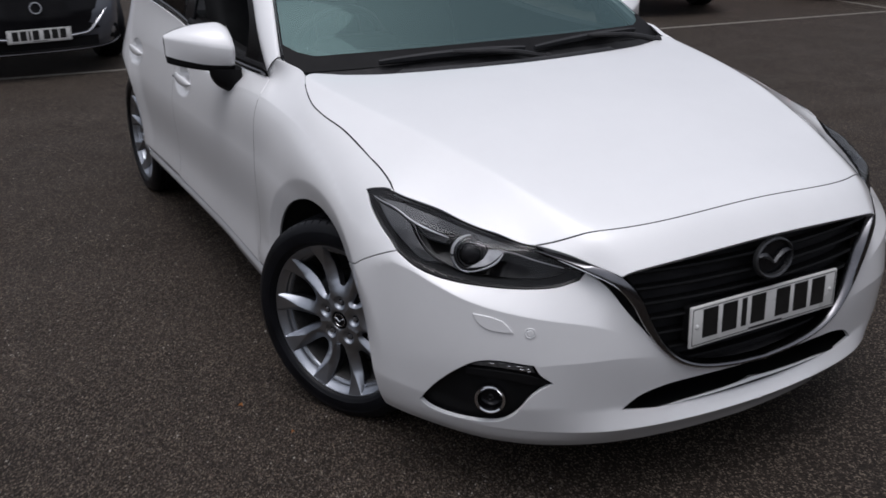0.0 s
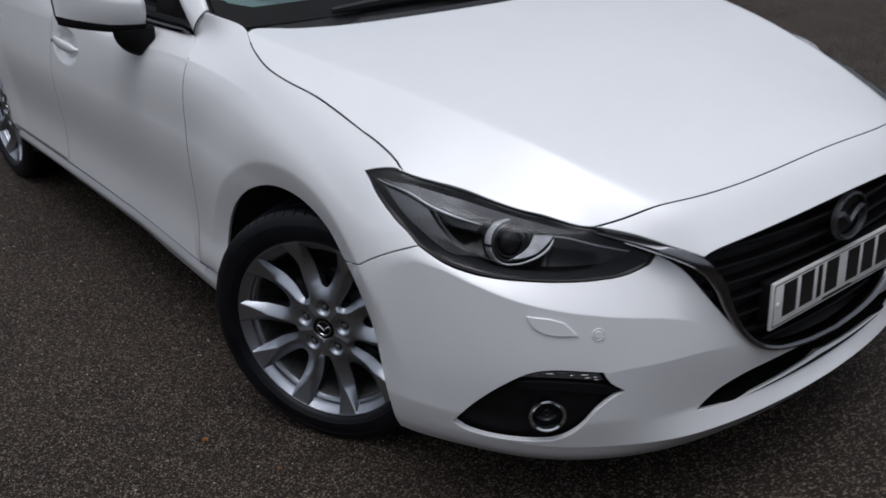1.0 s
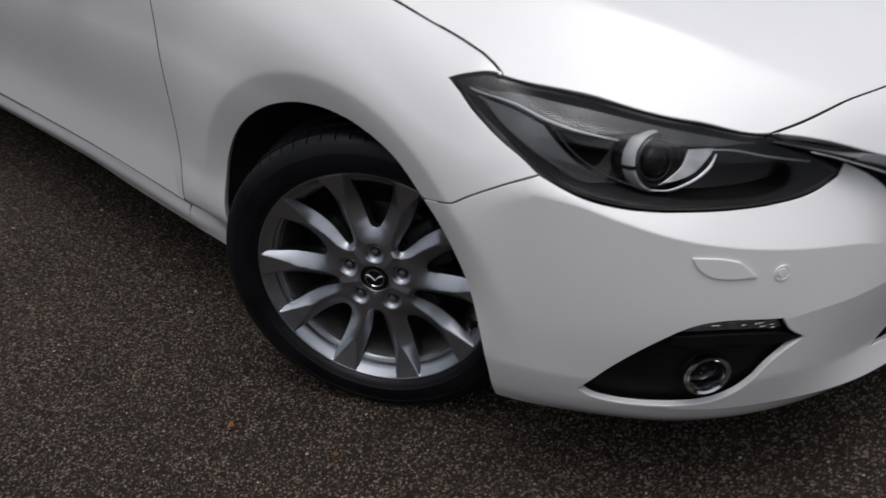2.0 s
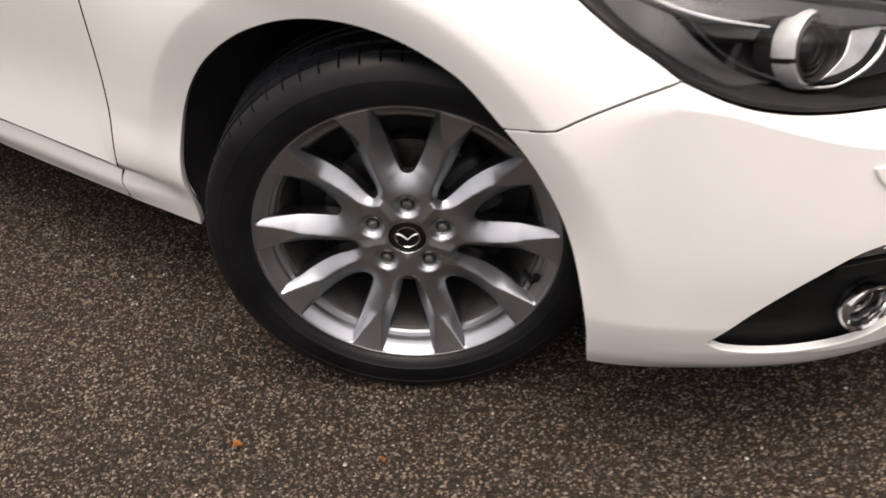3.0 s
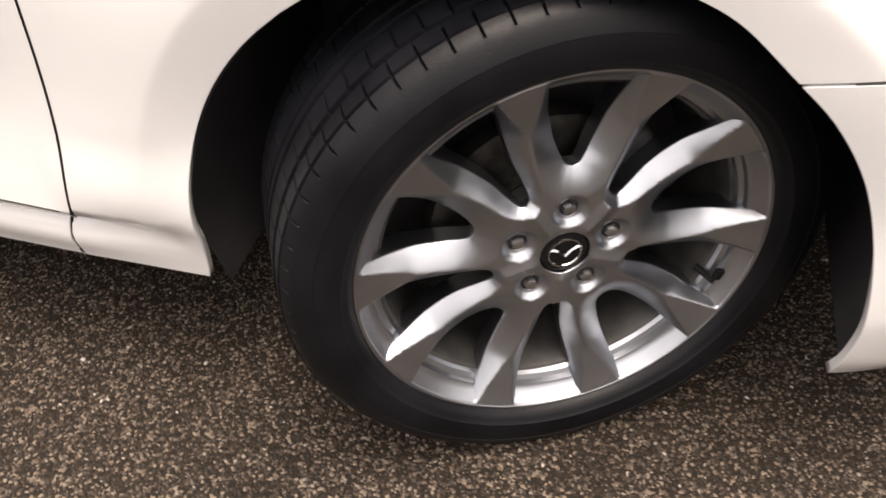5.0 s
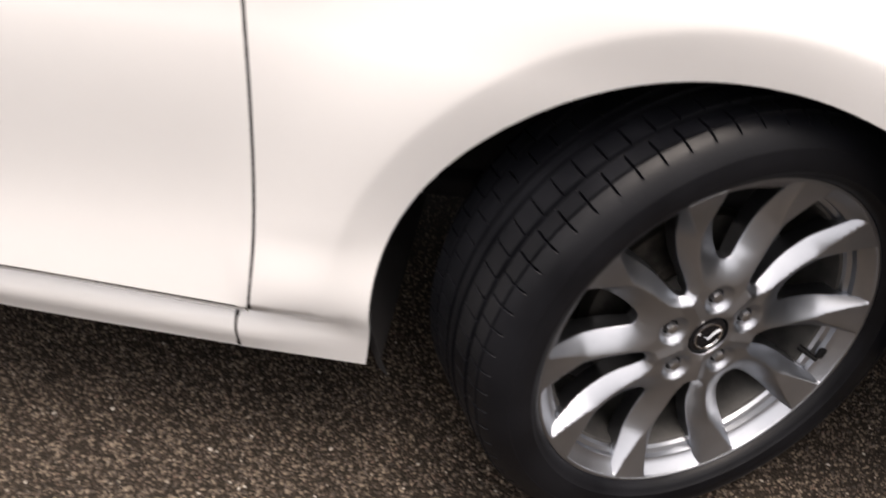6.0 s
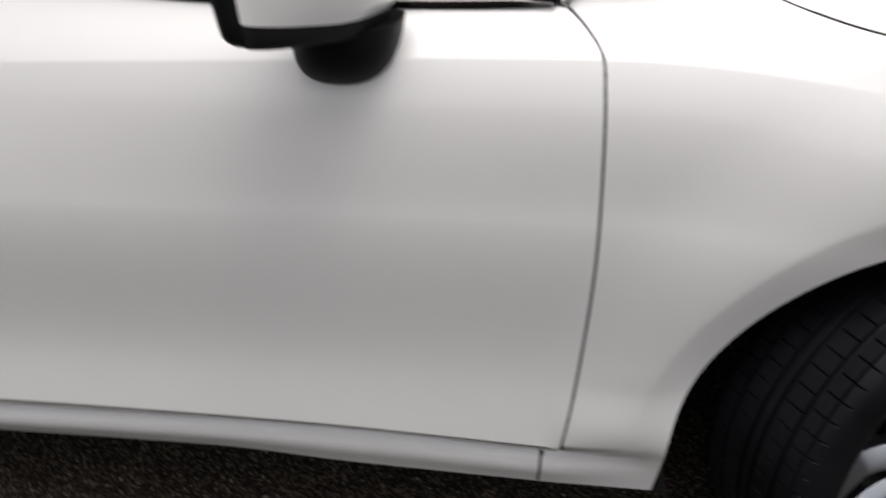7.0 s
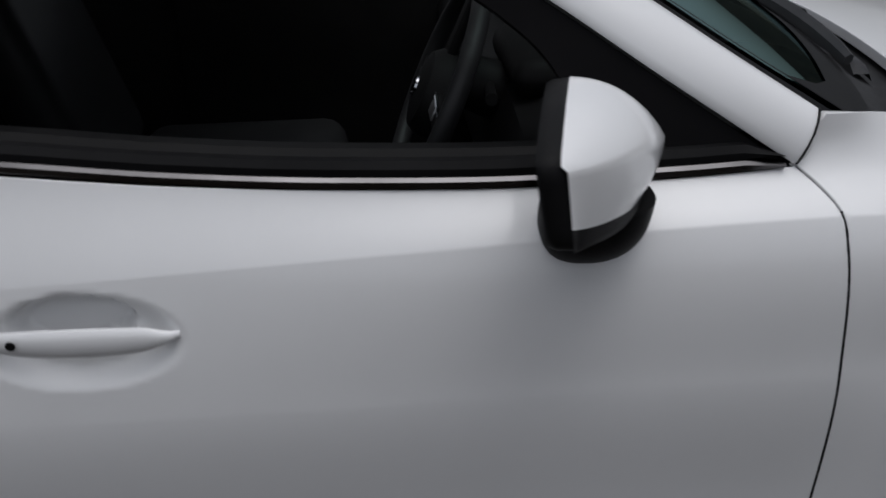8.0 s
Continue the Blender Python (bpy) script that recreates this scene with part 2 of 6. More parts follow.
# rows of the section, from the sill up: height z and stand-off d from the plan line, and how sharp the fold is
ROWS = (
    (spline((-3.6, .235), (-2.6, .246), (-1.4, .240), (-1.15, .222), (-.86, .208), (-.82, .206), (-.67, .205), (0, .184), (.24, .178), (.54, .172), (1.214, .17)),
     spline((-3, -.045), (-.82, -.031), (-.67, -.028), (0, -.040), (.24, -.055), (.54, -.065), (.79, -.058), (1.214, -.052)), 0),
    (spline((-2.6, .292), (-1.4, .288), (-1.15, .281), (-.86, .262), (-.67, .252), (0, .228), (.24, .215), (.54, .208), (1.214, .205)),
     spline((-3, -.02), (-.67, -.02), (0, -.022), (.24, -.026), (.54, -.032), (.79, -.028), (1.214, -.028)), 0),
    (spline((-2.6, .312), (-1.38, .308), (-1.137, .302), (-.863, .282), (-.67, .28), (0, .268), (.24, .252), (.54, .245), (1.214, .245)),
     spline((-3, -.033), (-.85, -.033), (-.78, -.024), (-.66, -.012), (0, -.012), (.24, -.010), (.54, -.012), (.79, .004), (1.214, .006)), spline((-.86, 1), (-.72, .35), (-.6, .1), (0, .1), (.3, 1))),
    (spline((-2.6, .345), (-1.7, .341), (-1.376, .335), (-1.133, .326), (-.86, .308), (-.82, .306), (0, .31), (.24, .31), (.54, .32), (.79, .30), (1.214, .29)),
     spline((-3, .0), (-.82, .001), (-.67, -.004), (0, -.004), (.24, .004), (.54, .006), (.79, -.010), (1.214, -.03)), spline((-.86, 1), (-.72, .35), (-.6, .1), (0, .1), (.3, .8))),
    (spline((-3, .43), (-.82, .425), (-.3, .435), (0, .44), (.3, .42), (.5, .430), (.62, .448), (.75, .452), (.9, .435), (1.214, .42)),
     spline((-3, -.008), (-1.7, -.0080), (-.82, -.0075), (-.6, -.007), (0, .0), (.12, .004), (.25, .010), (.54, .013), (.65, .014), (.75, .010), (.9, .0), (1.214, -.006)), spline((.3, 0), (.5, .2), (.6, .9), (.78, .7), (.92, 0))),
    (spline((-3, .68), (-.82, .69), (-.5, .66), (-.25, .62), (0, .588), (.1, .618), (.166, .645), (.215, .640), (.295, .617), (.386, .592), (.466, .577), (.56, .563), (.68, .545), (.83, .497), (1.0, .465), (1.214, .455)),
     spline((-3, -.006), (-1.7, .0000), (-.82, .0010), (-.6, -.002), (-.25, -.006), (0, .0), (.54, .0), (1.214, .0)), spline((-1, .15), (.16, .1), (.27, .5), (.36, .85), (1.3, .9))),
    (spline((-3, .84), (-1.85, .861), (-1.37, .879), (-.8, .897), (-.5, .866), (-.25, .80), (0, .70), (.15, .686), (.223, .664), (.284, .645), (.35, .634), (.4, .630), (.54, .627), (.68, .638), (1.214, .65)),
     spline((-3, -.040), (-1.85, -.036), (-.78, -.038), (-.5, -.044), (-.25, -.038), (0, -.02), (.24, -.030), (.4, -.043), (.54, -.05), (.68, -.055), (.80, -.012), (1.214, .0)), spline((-1, .5), (-.65, .45), (-.38, .15), (.1, .15), (.3, .7))),
    (spline((-3, 1.05), (-1.85, 1.003), (-1.65, .977), (-1.45, .956), (-1.23, .945), (-.83, .945), (-.5, .925), (-.25, .872), (0, .788), (.24, .757), (.4, .737), (.54, .717), (.68, .70), (1.214, .71)),
     spline((-3, -.10), (-1.85, -.094), (-.83, -.091), (-.5, -.095), (-.25, -.095), (0, -.07), (.24, -.12), (.4, -.12), (.54, -.095), (.68, -.085), (.80, -.03), (1.214, -.01)), 0),
    (spline((-3, 1.12), (-1.85, 1.08), (-.83, 1.03), (-.67, .99), (-.5, .965), (-.25, .91), (0, .83), (.24, .79), (.54, .75), (1.214, .75)),
     spline((-3, -.12), (-1.85, -.10), (-.83, -.11), (-.67, -.15), (-.5, -.15), (-.25, -.15), (0, -.12), (.24, -.17), (.54, -.14), (1.214, -.05)), 0),
)


def section(s, z):
    s, z = np.broadcast_arrays(np.asarray(s, float), np.asarray(z, float))
    Z = np.stack([r[0](s) for r in ROWS])
    D = np.stack([r[1](s) for r in ROWS])
    h = np.diff(Z, axis=0)
    k = np.diff(D, axis=0) / h
    n = len(ROWS)
    mid = [(k[i - 1] * h[i] + k[i] * h[i - 1]) / (h[i - 1] + h[i]) for i in range(1, n - 1)]
    # round the nose the curve never overshoots between two rows
    tame = ramp(.02, .12, s)
    both = [k[i - 1] * k[i] for i in range(1, n - 1)]
    mid = [(1 - tame) * m + tame * np.where(b > 0, 2 * b / (k[i - 1] + k[i] + np.where(k[i - 1] + k[i] >= 0, 1e-9, -1e-9)), 0) for i, (m, b) in enumerate(zip(mid, both), 1)]
    fold = [r[2](s) if callable(r[2]) else r[2] for r in ROWS]
    left = [k[0]] + [(1 - fold[i]) * mid[i - 1] + fold[i] * k[i - 1] for i in range(1, n - 1)] + [k[-1]]
    right = [k[0]] + [(1 - fold[i]) * mid[i - 1] + fold[i] * k[i] for i in range(1, n - 1)] + [k[-1]]
    out = D[0] + (z - Z[0]) * k[0]
    for i in range(n - 1):
        u = np.clip((z - Z[i]) / h[i], 0, 1)
        v = ((1 + 2 * u) * (1 - u) ** 2 * D[i] + u * (1 - u) ** 2 * h[i] * right[i]
             + u * u * (3 - 2 * u) * D[i + 1] + u * u * (u - 1) * h[i] * left[i + 1])
        out = np.where(z >= Z[i], v, out)
    return np.where(z > Z[-1], D[-1] + (z - Z[-1]) * k[-1], out)


ARCH = (-.05, .305, .373)


def body(s, z):
    """The body's right side at s along the plan line and height z."""
    s, z = np.broadcast_arrays(np.asarray(s, float), np.asarray(z, float))
    x, y, nx, ny = plan(s)
    d = section(s, z)
    for cx in (ARCH[0], ARCH[0] - 2.70):
        r = np.hypot(x - cx, z - ARCH[1])
        on = ramp(.17, .03, s) * ramp(.28, .46, z)
        turn = .432 - r
        d = d + on * (.011 * ramp(.62, .43, r) - .27 * (turn + np.sqrt(turn * turn + .004 ** 2)) / 2)
    return np.stack([x + nx * d, -(y + ny * d), z], -1)


SHUT = spline((-.66, .981), (-.612, .959), (-.49, .924), (-.28, .888), (-.109, .846), (.033, .808), (.06, .795))
LAMP_TOP = spline((.06, .795), (.166, .774), (.276, .755), (.413, .733), (.549, .716))
_s = np.concatenate([np.linspace(-.66, .06, 25), np.linspace(.08, .549, 16)])
_e = body(_s, np.where(_s < .06, SHUT(_s), LAMP_TOP(_s)))
MID_Z = spline((-.5, .997), (-.2, .965), (.1, .925), (.4, .872), (.6, .832), (.72, .806), (.79, .7815), (.872, .708), (.9, .67))
FOLD_Y = cubic(-.08, -.38, (-.5, .755), (-.3, .735), (-.1, .702), (.1, .657), (.3, .603), (.5, .543), (.7, .478), (.9, .405))


FLANK = cubic(.2, 1.0, (-.42, .165), (-.3, .185), (-.12, .205), (.06, .240), (.2, .280), (.36, .345), (.5, .375), (.62, .43), (.72, .53), (.9, .72))


def bonnet_crown(x, y):
    """Height of the bonnet's crowned middle."""
    ahead = ramp(.40, .82, x) * .055 * np.minimum(y / .446, 1.3) ** 2.5
    a = spline((-.5, .008), (-.23, .014), (.15, .015), (.4, .022), (.6, .031), (.72, .036), (.9, .03))(x)
    return MID_Z(x + ahead) - a * np.minimum(y / FOLD_Y(x), 1.6) ** 2


def bonnet_fall(x, y):
    """How far the flank drops outside the fold that runs to the grille's corner."""
    over = y - FOLD_Y(x)
    out = (over + np.sqrt(over ** 2 + (.006 + .014 * ramp(.46, .72, x)) ** 2)) / 2
    hollow = .25 * (1 - ramp(.42, .68, x))
    return FLANK(x) * out * (1 + hollow * (1 - np.minimum(out / .16, 1.3)))


FLUSH = spline((-.38, 2.26), (-.3, 2.21), (-.2, 1.93), (-.1, 1.713), (0, 1.58), (.1, 1.475), (.16, 1.375), (.22, 1.255), (.28, 1.20), (.34, 1.235), (.40, 1.285), (.46, 1.275), (.52, 1.235), (.60, 1.20), (.66, 1.20))


def bonnet_z(x, y):
    """The bonnet sheet: a crowned middle and even flanks that meet the wings and headlamps flush."""
    y = np.abs(y)
    return bonnet_crown(x, y) - bonnet_fall(x, y) * (1 + (FLUSH(x) - 1) * ramp(.72, .62, x))


def green(x, z):
    """The glasshouse side above the belt: half-width at height z."""
    h = z - .95
    return .800 - .25 * h - .35 * h * h - .05 * ramp(-2.2, -3.2, x)


def seam_x(y):
    return .79 + (.647 - .79) * np.abs(y / .583) ** 3


def lip_x(y):
    return .872 + (.817 - .872) * np.abs(y / .446) ** 2.5

from mathutils.geometry import delaunay_2d_cdt
# ---- mesh helpers ----
def link_mesh(name, verts, faces, material, parent=None, label="", normals=None, sharp=None, materials=None, face_mats=None):
    me = bpy.data.meshes.new(name)
    me.from_pydata([tuple(map(float, v)) for v in verts], [], [tuple(map(int, f)) for f in faces])
    me.materials.append(material)
    for m in materials or ():
        me.materials.append(m)
    if face_mats is not None:
        me.polygons.foreach_set("material_index", np.asarray(face_mats, int))
    me.polygons.foreach_set("use_smooth", np.ones(len(me.polygons), bool))
    me.update()
    if normals is not None:
        me.normals_split_custom_set_from_vertices([tuple(map(float, n)) for n in normals])
    elif sharp:
        me.set_sharp_from_angle(angle=radians(sharp))
    ob = new(name, me)
    ob.parent = parent
    if label:
        tagged(ob, label)
    return ob


def part(name, bm, material, parent, label="", sharp=32):
    """One bmesh as one part under a thing or under a part."""
    me = bpy.data.meshes.new(name)
    bmesh.ops.recalc_face_normals(bm, faces=bm.faces)
    bm.to_mesh(me)
    bm.free()
    me.materials.append(material)
    me.polygons.foreach_set("use_smooth", np.ones(len(me.polygons), bool))
    me.set_sharp_from_angle(angle=radians(sharp))
    ob = new(name, me)
    ob.parent = parent
    if label:
        tagged(ob, label)
    return ob


def thing(name, label, category, group="", m=None):
    ob = new(name)
    ob.empty_display_size = .1
    if m is not None:
        ob.matrix_basis = m
    return tagged(ob, label, category, group)


def smooth_line(pts, step, closed=False):
    """Points along a Catmull-Rom line through pts, about step apart."""
    p = np.array(pts, float)
    if len(p) == 2:
        n = max(1, int(round(np.linalg.norm(p[1] - p[0]) / step)))
        return p[0] + (p[1] - p[0]) * np.linspace(0, 1, n + 1)[:, None]
    ext = np.vstack([p[-1], p, p[0], p[1]]) if closed else np.vstack([2 * p[0] - p[1], p, 2 * p[-1] - p[-2]])
    out = []
    for i in range(len(p) if closed else len(p) - 1):
        a, b, c, d = ext[i:i + 4]
        n = max(1, int(round(np.linalg.norm(c - b) / step)))
        l1, l2, l3 = (max(np.linalg.norm(v), 1e-6) ** .5 for v in (b - a, c - b, d - c))
        t1 = l2 * ((b - a) / l1 - (c - a) / (l1 + l2) + (c - b) / l2)
        t2 = l2 * ((c - b) / l2 - (d - b) / (l2 + l3) + (d - c) / l3)
        u = np.arange(n)[:, None] / n
        out.append((1 + 2 * u) * (1 - u) ** 2 * b + u * (1 - u) ** 2 * t1 + u * u * (3 - 2 * u) * c + u * u * (u - 1) * t2)
    if not closed:
        out.append(p[-1:])
    return np.vstack(out)


def outline(step, *runs):
    """A closed outline out of runs that are smooth within and meet in corners."""
    pts = []
    for run in runs:
        q = smooth_line(run, step)
        if len(pts) and np.linalg.norm(q[0] - pts[-1]) < 1e-5:
            q = q[1:]
        pts.extend(q)
    if np.linalg.norm(np.array(pts[0]) - pts[-1]) < 1e-5:
        pts.pop()
    return np.array(pts)


def inside(poly, p):
    x, y = p[:, 0], p[:, 1]
    hit = np.zeros(len(p), bool)
    for a, b in zip(poly, np.roll(poly, -1, axis=0)):
        c = (a[1] > y) != (b[1] > y)
        with np.errstate(divide="ignore", invalid="ignore"):
            xi = a[0] + (y - a[1]) * (b[0] - a[0]) / (b[1] - a[1])
        hit ^= c & (x < xi)
    return hit


def side_normals(poly):
    """In-plane unit normals at an outline's points, pointing out of it."""
    area = np.sum(poly[:, 0] * np.roll(poly[:, 1], -1) - poly[:, 1] * np.roll(poly[:, 0], -1))
    d = np.roll(poly, -1, axis=0) - poly
    d /= np.linalg.norm(d, axis=1)[:, None] + 1e-9
    n = np.stack([d[:, 1], -d[:, 0]], 1)
    m = n + np.roll(n, 1, axis=0)
    m /= np.maximum(np.sum(m * n, axis=1), .5)[:, None]
    return m * (1 if area > 0 else -1)


def panel_data(surf, loop, holes=(), step=.022, gap=.0015, depth=.012, edge=None, lift=0.0, lines=(), rings=(), points=()):
    """A sheet trimmed out of a surface: its points, faces and normals, with rounded edges turned in by depth. Points of the outline
    whose first coordinate is edge lie on the centre line and get no turned-in edge."""
    e = 1e-3

    def at(uv):
        p = surf(uv[:, 0], uv[:, 1])
        a = surf(uv[:, 0] + e, uv[:, 1]) - surf(uv[:, 0] - e, uv[:, 1])
        b = surf(uv[:, 0], uv[:, 1] + e) - surf(uv[:, 0], uv[:, 1] - e)
        n = np.cross(a, b)
        n /= np.linalg.norm(n, axis=1)[:, None] + 1e-12
        n *= panel_data.sign
        return p + n * lift, n, a, b

    loops = []
    for k, poly in enumerate((loop, *holes)):
        out = side_normals(poly)
        if k:
            out = -out
        mid = np.abs(poly[:, 0] - edge) < 1e-4 if edge is not None else np.zeros(len(poly), bool)
        shift = out.copy()
        shift[mid, 0] = 0
        loops.append((poly - shift * (gap + .0012), poly - shift * gap, out, mid))
    uv = [l[0] for l in loops]
    lo, hi = loop.min(0), loop.max(0)
    gx, gy = np.meshgrid(np.arange(lo[0], hi[0], step), np.arange(lo[1], hi[1], step))
    grid = np.stack([gx.ravel(), gy.ravel()], 1)
    grid[::2, 0] += step * .01
    extra = list(points)
    for line, offs, a0, a1 in lines:
        u = np.arange(max(lo[0], a0), min(hi[0], a1), step * .7)
        c = line(u)
        near = (np.abs(grid[:, 1] - line(grid[:, 0])) < max(offs) * 1.25) & (grid[:, 0] > a0) & (grid[:, 0] < a1)
        grid = grid[~near]
        extra += [np.stack([u, c + k], 1) for k in offs]
    for cx, cz, r0, r1 in rings:
        q = np.hypot(grid[:, 0] - cx, grid[:, 1] - cz)
        grid = grid[(q < r0 - .006) | (q > r1 + .006)]
        for r in np.linspace(r0, r1, 7):
            w = np.arange(0, math.pi, .012 / r)
            extra.append(np.stack([cx + r * np.cos(w), cz + r * np.sin(w)], 1))
    if extra:
        grid = np.vstack([grid, *extra])
    keep = inside(loops[0][0], grid)
    for l in loops[1:]:
        keep &= ~inside(l[0], grid)
    grid = grid[keep]
    rim = np.vstack(uv)
    if len(grid):
        far = np.ones(len(grid), bool)
        for c in range(0, len(rim), 200):
            far &= (np.linalg.norm(grid[:, None] - rim[None, c:c + 200], axis=2) > min(step * .45, .007)).all(1)
        grid = grid[far]
    allp = np.vstack([rim, grid]) if len(grid) else rim
    edges, k = [], 0
    for u in uv:
        edges += [(k + i, k + (i + 1) % len(u)) for i in range(len(u))]
        k += len(u)
    v2, _, f2, _, _, _ = delaunay_2d_cdt([Vector(p) for p in allp], edges, [], 0, 1e-7)
    v2 = np.array([tuple(v) for v in v2])
    tri = np.array([f for f in f2 if len(f) == 3])
    c = v2[tri].mean(1)
    ok = inside(uv[0], c)
    for u in uv[1:]:
        ok &= ~inside(u, c)
    tri = tri[ok]
    P, N = at(v2)[:2]
    # turn the faces to face along the normals
    fn = np.cross(P[tri[:, 1]] - P[tri[:, 0]], P[tri[:, 2]] - P[tri[:, 0]])
    flip = np.sum(fn * N[tri[:, 0]], axis=1) < 0
    tri[flip] = tri[flip][:, ::-1]
    verts, norms, faces = [P], [N], [tuple(t) for t in tri]
    base = len(P)
    if depth:
        for inner, outer, out, mid in loops:
            n = len(inner)
            p0, n0, a, b = at(inner)
            p1, n1, _, _ = at(outer)
            o = a * out[:, :1] + b * out[:, 1:]
            o -= n0 * np.sum(o * n0, axis=1)[:, None]
            o /= np.linalg.norm(o, axis=1)[:, None] + 1e-12
            rings = [(p0, n0), (p1 - n1 * .0008, (n0 + o) / 1.414), (p1 - n1 * .003, o), (p1 - n1 * depth, o)]
            for p, q in rings:
                verts.append(p)
                norms.append(q)
            for i in range(n):
                j = (i + 1) % n
                if mid[i] and mid[j]:
                    continue
                for r in range(3):
                    f = [base + r * n + i, base + r * n + j, base + (r + 1) * n + j, base + (r + 1) * n + i]
                    q = rings[r][0]
                    w = rings[r + 1][0]
                    if np.dot(np.cross(q[j] - q[i], w[i] - q[i]), rings[r + 1][1][i]) < 0:
                        f = f[::-1]
                    faces.append(tuple(f))
            base += 4 * n
    return np.vstack(verts), faces, np.vstack(norms)


panel_data.sign = 1


def mirrored(data):
    v, f, n = data
    k = np.array([1, -1, 1])
    return v * k, [t[::-1] for t in f], n * k


def joined(*datas):
    V, F, N, k = [], [], [], 0
    for v, f, n in datas:
        V.append(v)
        F += [tuple(i + k for i in t) for t in f]
        N.append(n)
        k += len(v)
    return np.vstack(V), F, np.vstack(N)


def pair(name, data, material, parent, label=""):
    """A part on the car's right and its twin on the left."""
    out = []
    for d in (data, mirrored(data)):
        out.append(link_mesh(name, d[0], d[1], material, parent, label, normals=d[2]))
    return out


def loft(rows, closed=False, caps=False):
    """Faces between rows of as many points each."""
    rows = [np.asarray(r, float) for r in rows]
    n = len(rows[0])
    bm = bmesh.new()
    vs = [[bm.verts.new(p) for p in r] for r in rows]
    for a, b in zip(vs, vs[1:]):
        for i in range(n if closed else n - 1):
            j = (i + 1) % n
            bm.faces.new((a[i], a[j], b[j], b[i]))
    if caps:
        bm.faces.new(vs[0][::-1])
        bm.faces.new(vs[-1])
    return bm


def tube(line, radius, n=10, flat=1.0, up=(0, 0, 1), caps=True):
    """A rod along a line; radius may be a list; flat squeezes it along up."""
    p = np.asarray(line, float)
    r = np.broadcast_to(np.asarray(radius, float), (len(p),))
    t = np.gradient(p, axis=0)
    t /= np.linalg.norm(t, axis=1)[:, None]
    up = np.asarray(up, float)
    rows = []
    for q, d, k in zip(p, t, r):
        a = np.cross(d, up)
        a /= np.linalg.norm(a) + 1e-9
        b = np.cross(a, d)
        w = np.linspace(0, 2 * np.pi, n, endpoint=False)[:, None]
        rows.append(q + k * (np.cos(w) * a + flat * np.sin(w) * b))
    return loft(rows, closed=True, caps=caps)


def lathe(profile, n=64, axis="y", start=0.0):
    """A profile of (radius, along) turned round an axis."""
    rows = []
    for w in np.linspace(0, 2 * np.pi, n, endpoint=False) + start:
        rows.append([{"y": (r * math.cos(w), a, r * math.sin(w)), "z": (r * math.cos(w), r * math.sin(w), a), "x": (a, r * math.cos(w), r * math.sin(w))}[axis] for r, a in profile])
    rows.append(rows[0])
    bm = loft(rows)
    bmesh.ops.remove_doubles(bm, verts=bm.verts, dist=1e-6)
    return bm


def block(x0, x1, y0, y1, z0, z1, bevel=.01, segments=3):
    bm = bmesh.new()
    bmesh.ops.create_cube(bm, size=1)
    for v in bm.verts:
        v.co = ((x0 + x1) / 2 + v.co.x * (x1 - x0), (y0 + y1) / 2 + v.co.y * (y1 - y0), (z0 + z1) / 2 + v.co.z * (z1 - z0))
    if bevel:
        bmesh.ops.bevel(bm, geom=bm.edges[:], offset=bevel, segments=segments, affect="EDGES", profile=.5)
    return bm


def flip_y(bm):
    for v in bm.verts:
        v.co.y = -v.co.y
    return bm


# ---- ground and surroundings ----
def ground_sheet():
    bm = bmesh.new()
    r = 1500
    vs = [bm.verts.new((x, y, 0)) for x, y in ((-r, -r), (r, -r), (r, r), (-r, r))]
    bm.faces.new(vs)
    me = bpy.data.meshes.new("ground")
    bm.to_mesh(me)
    bm.free()
    me.materials.append(ASPHALT)
    return tagged(new("ground", me), "dark worn damp asphalt of a car park", "ground", kind="structure")


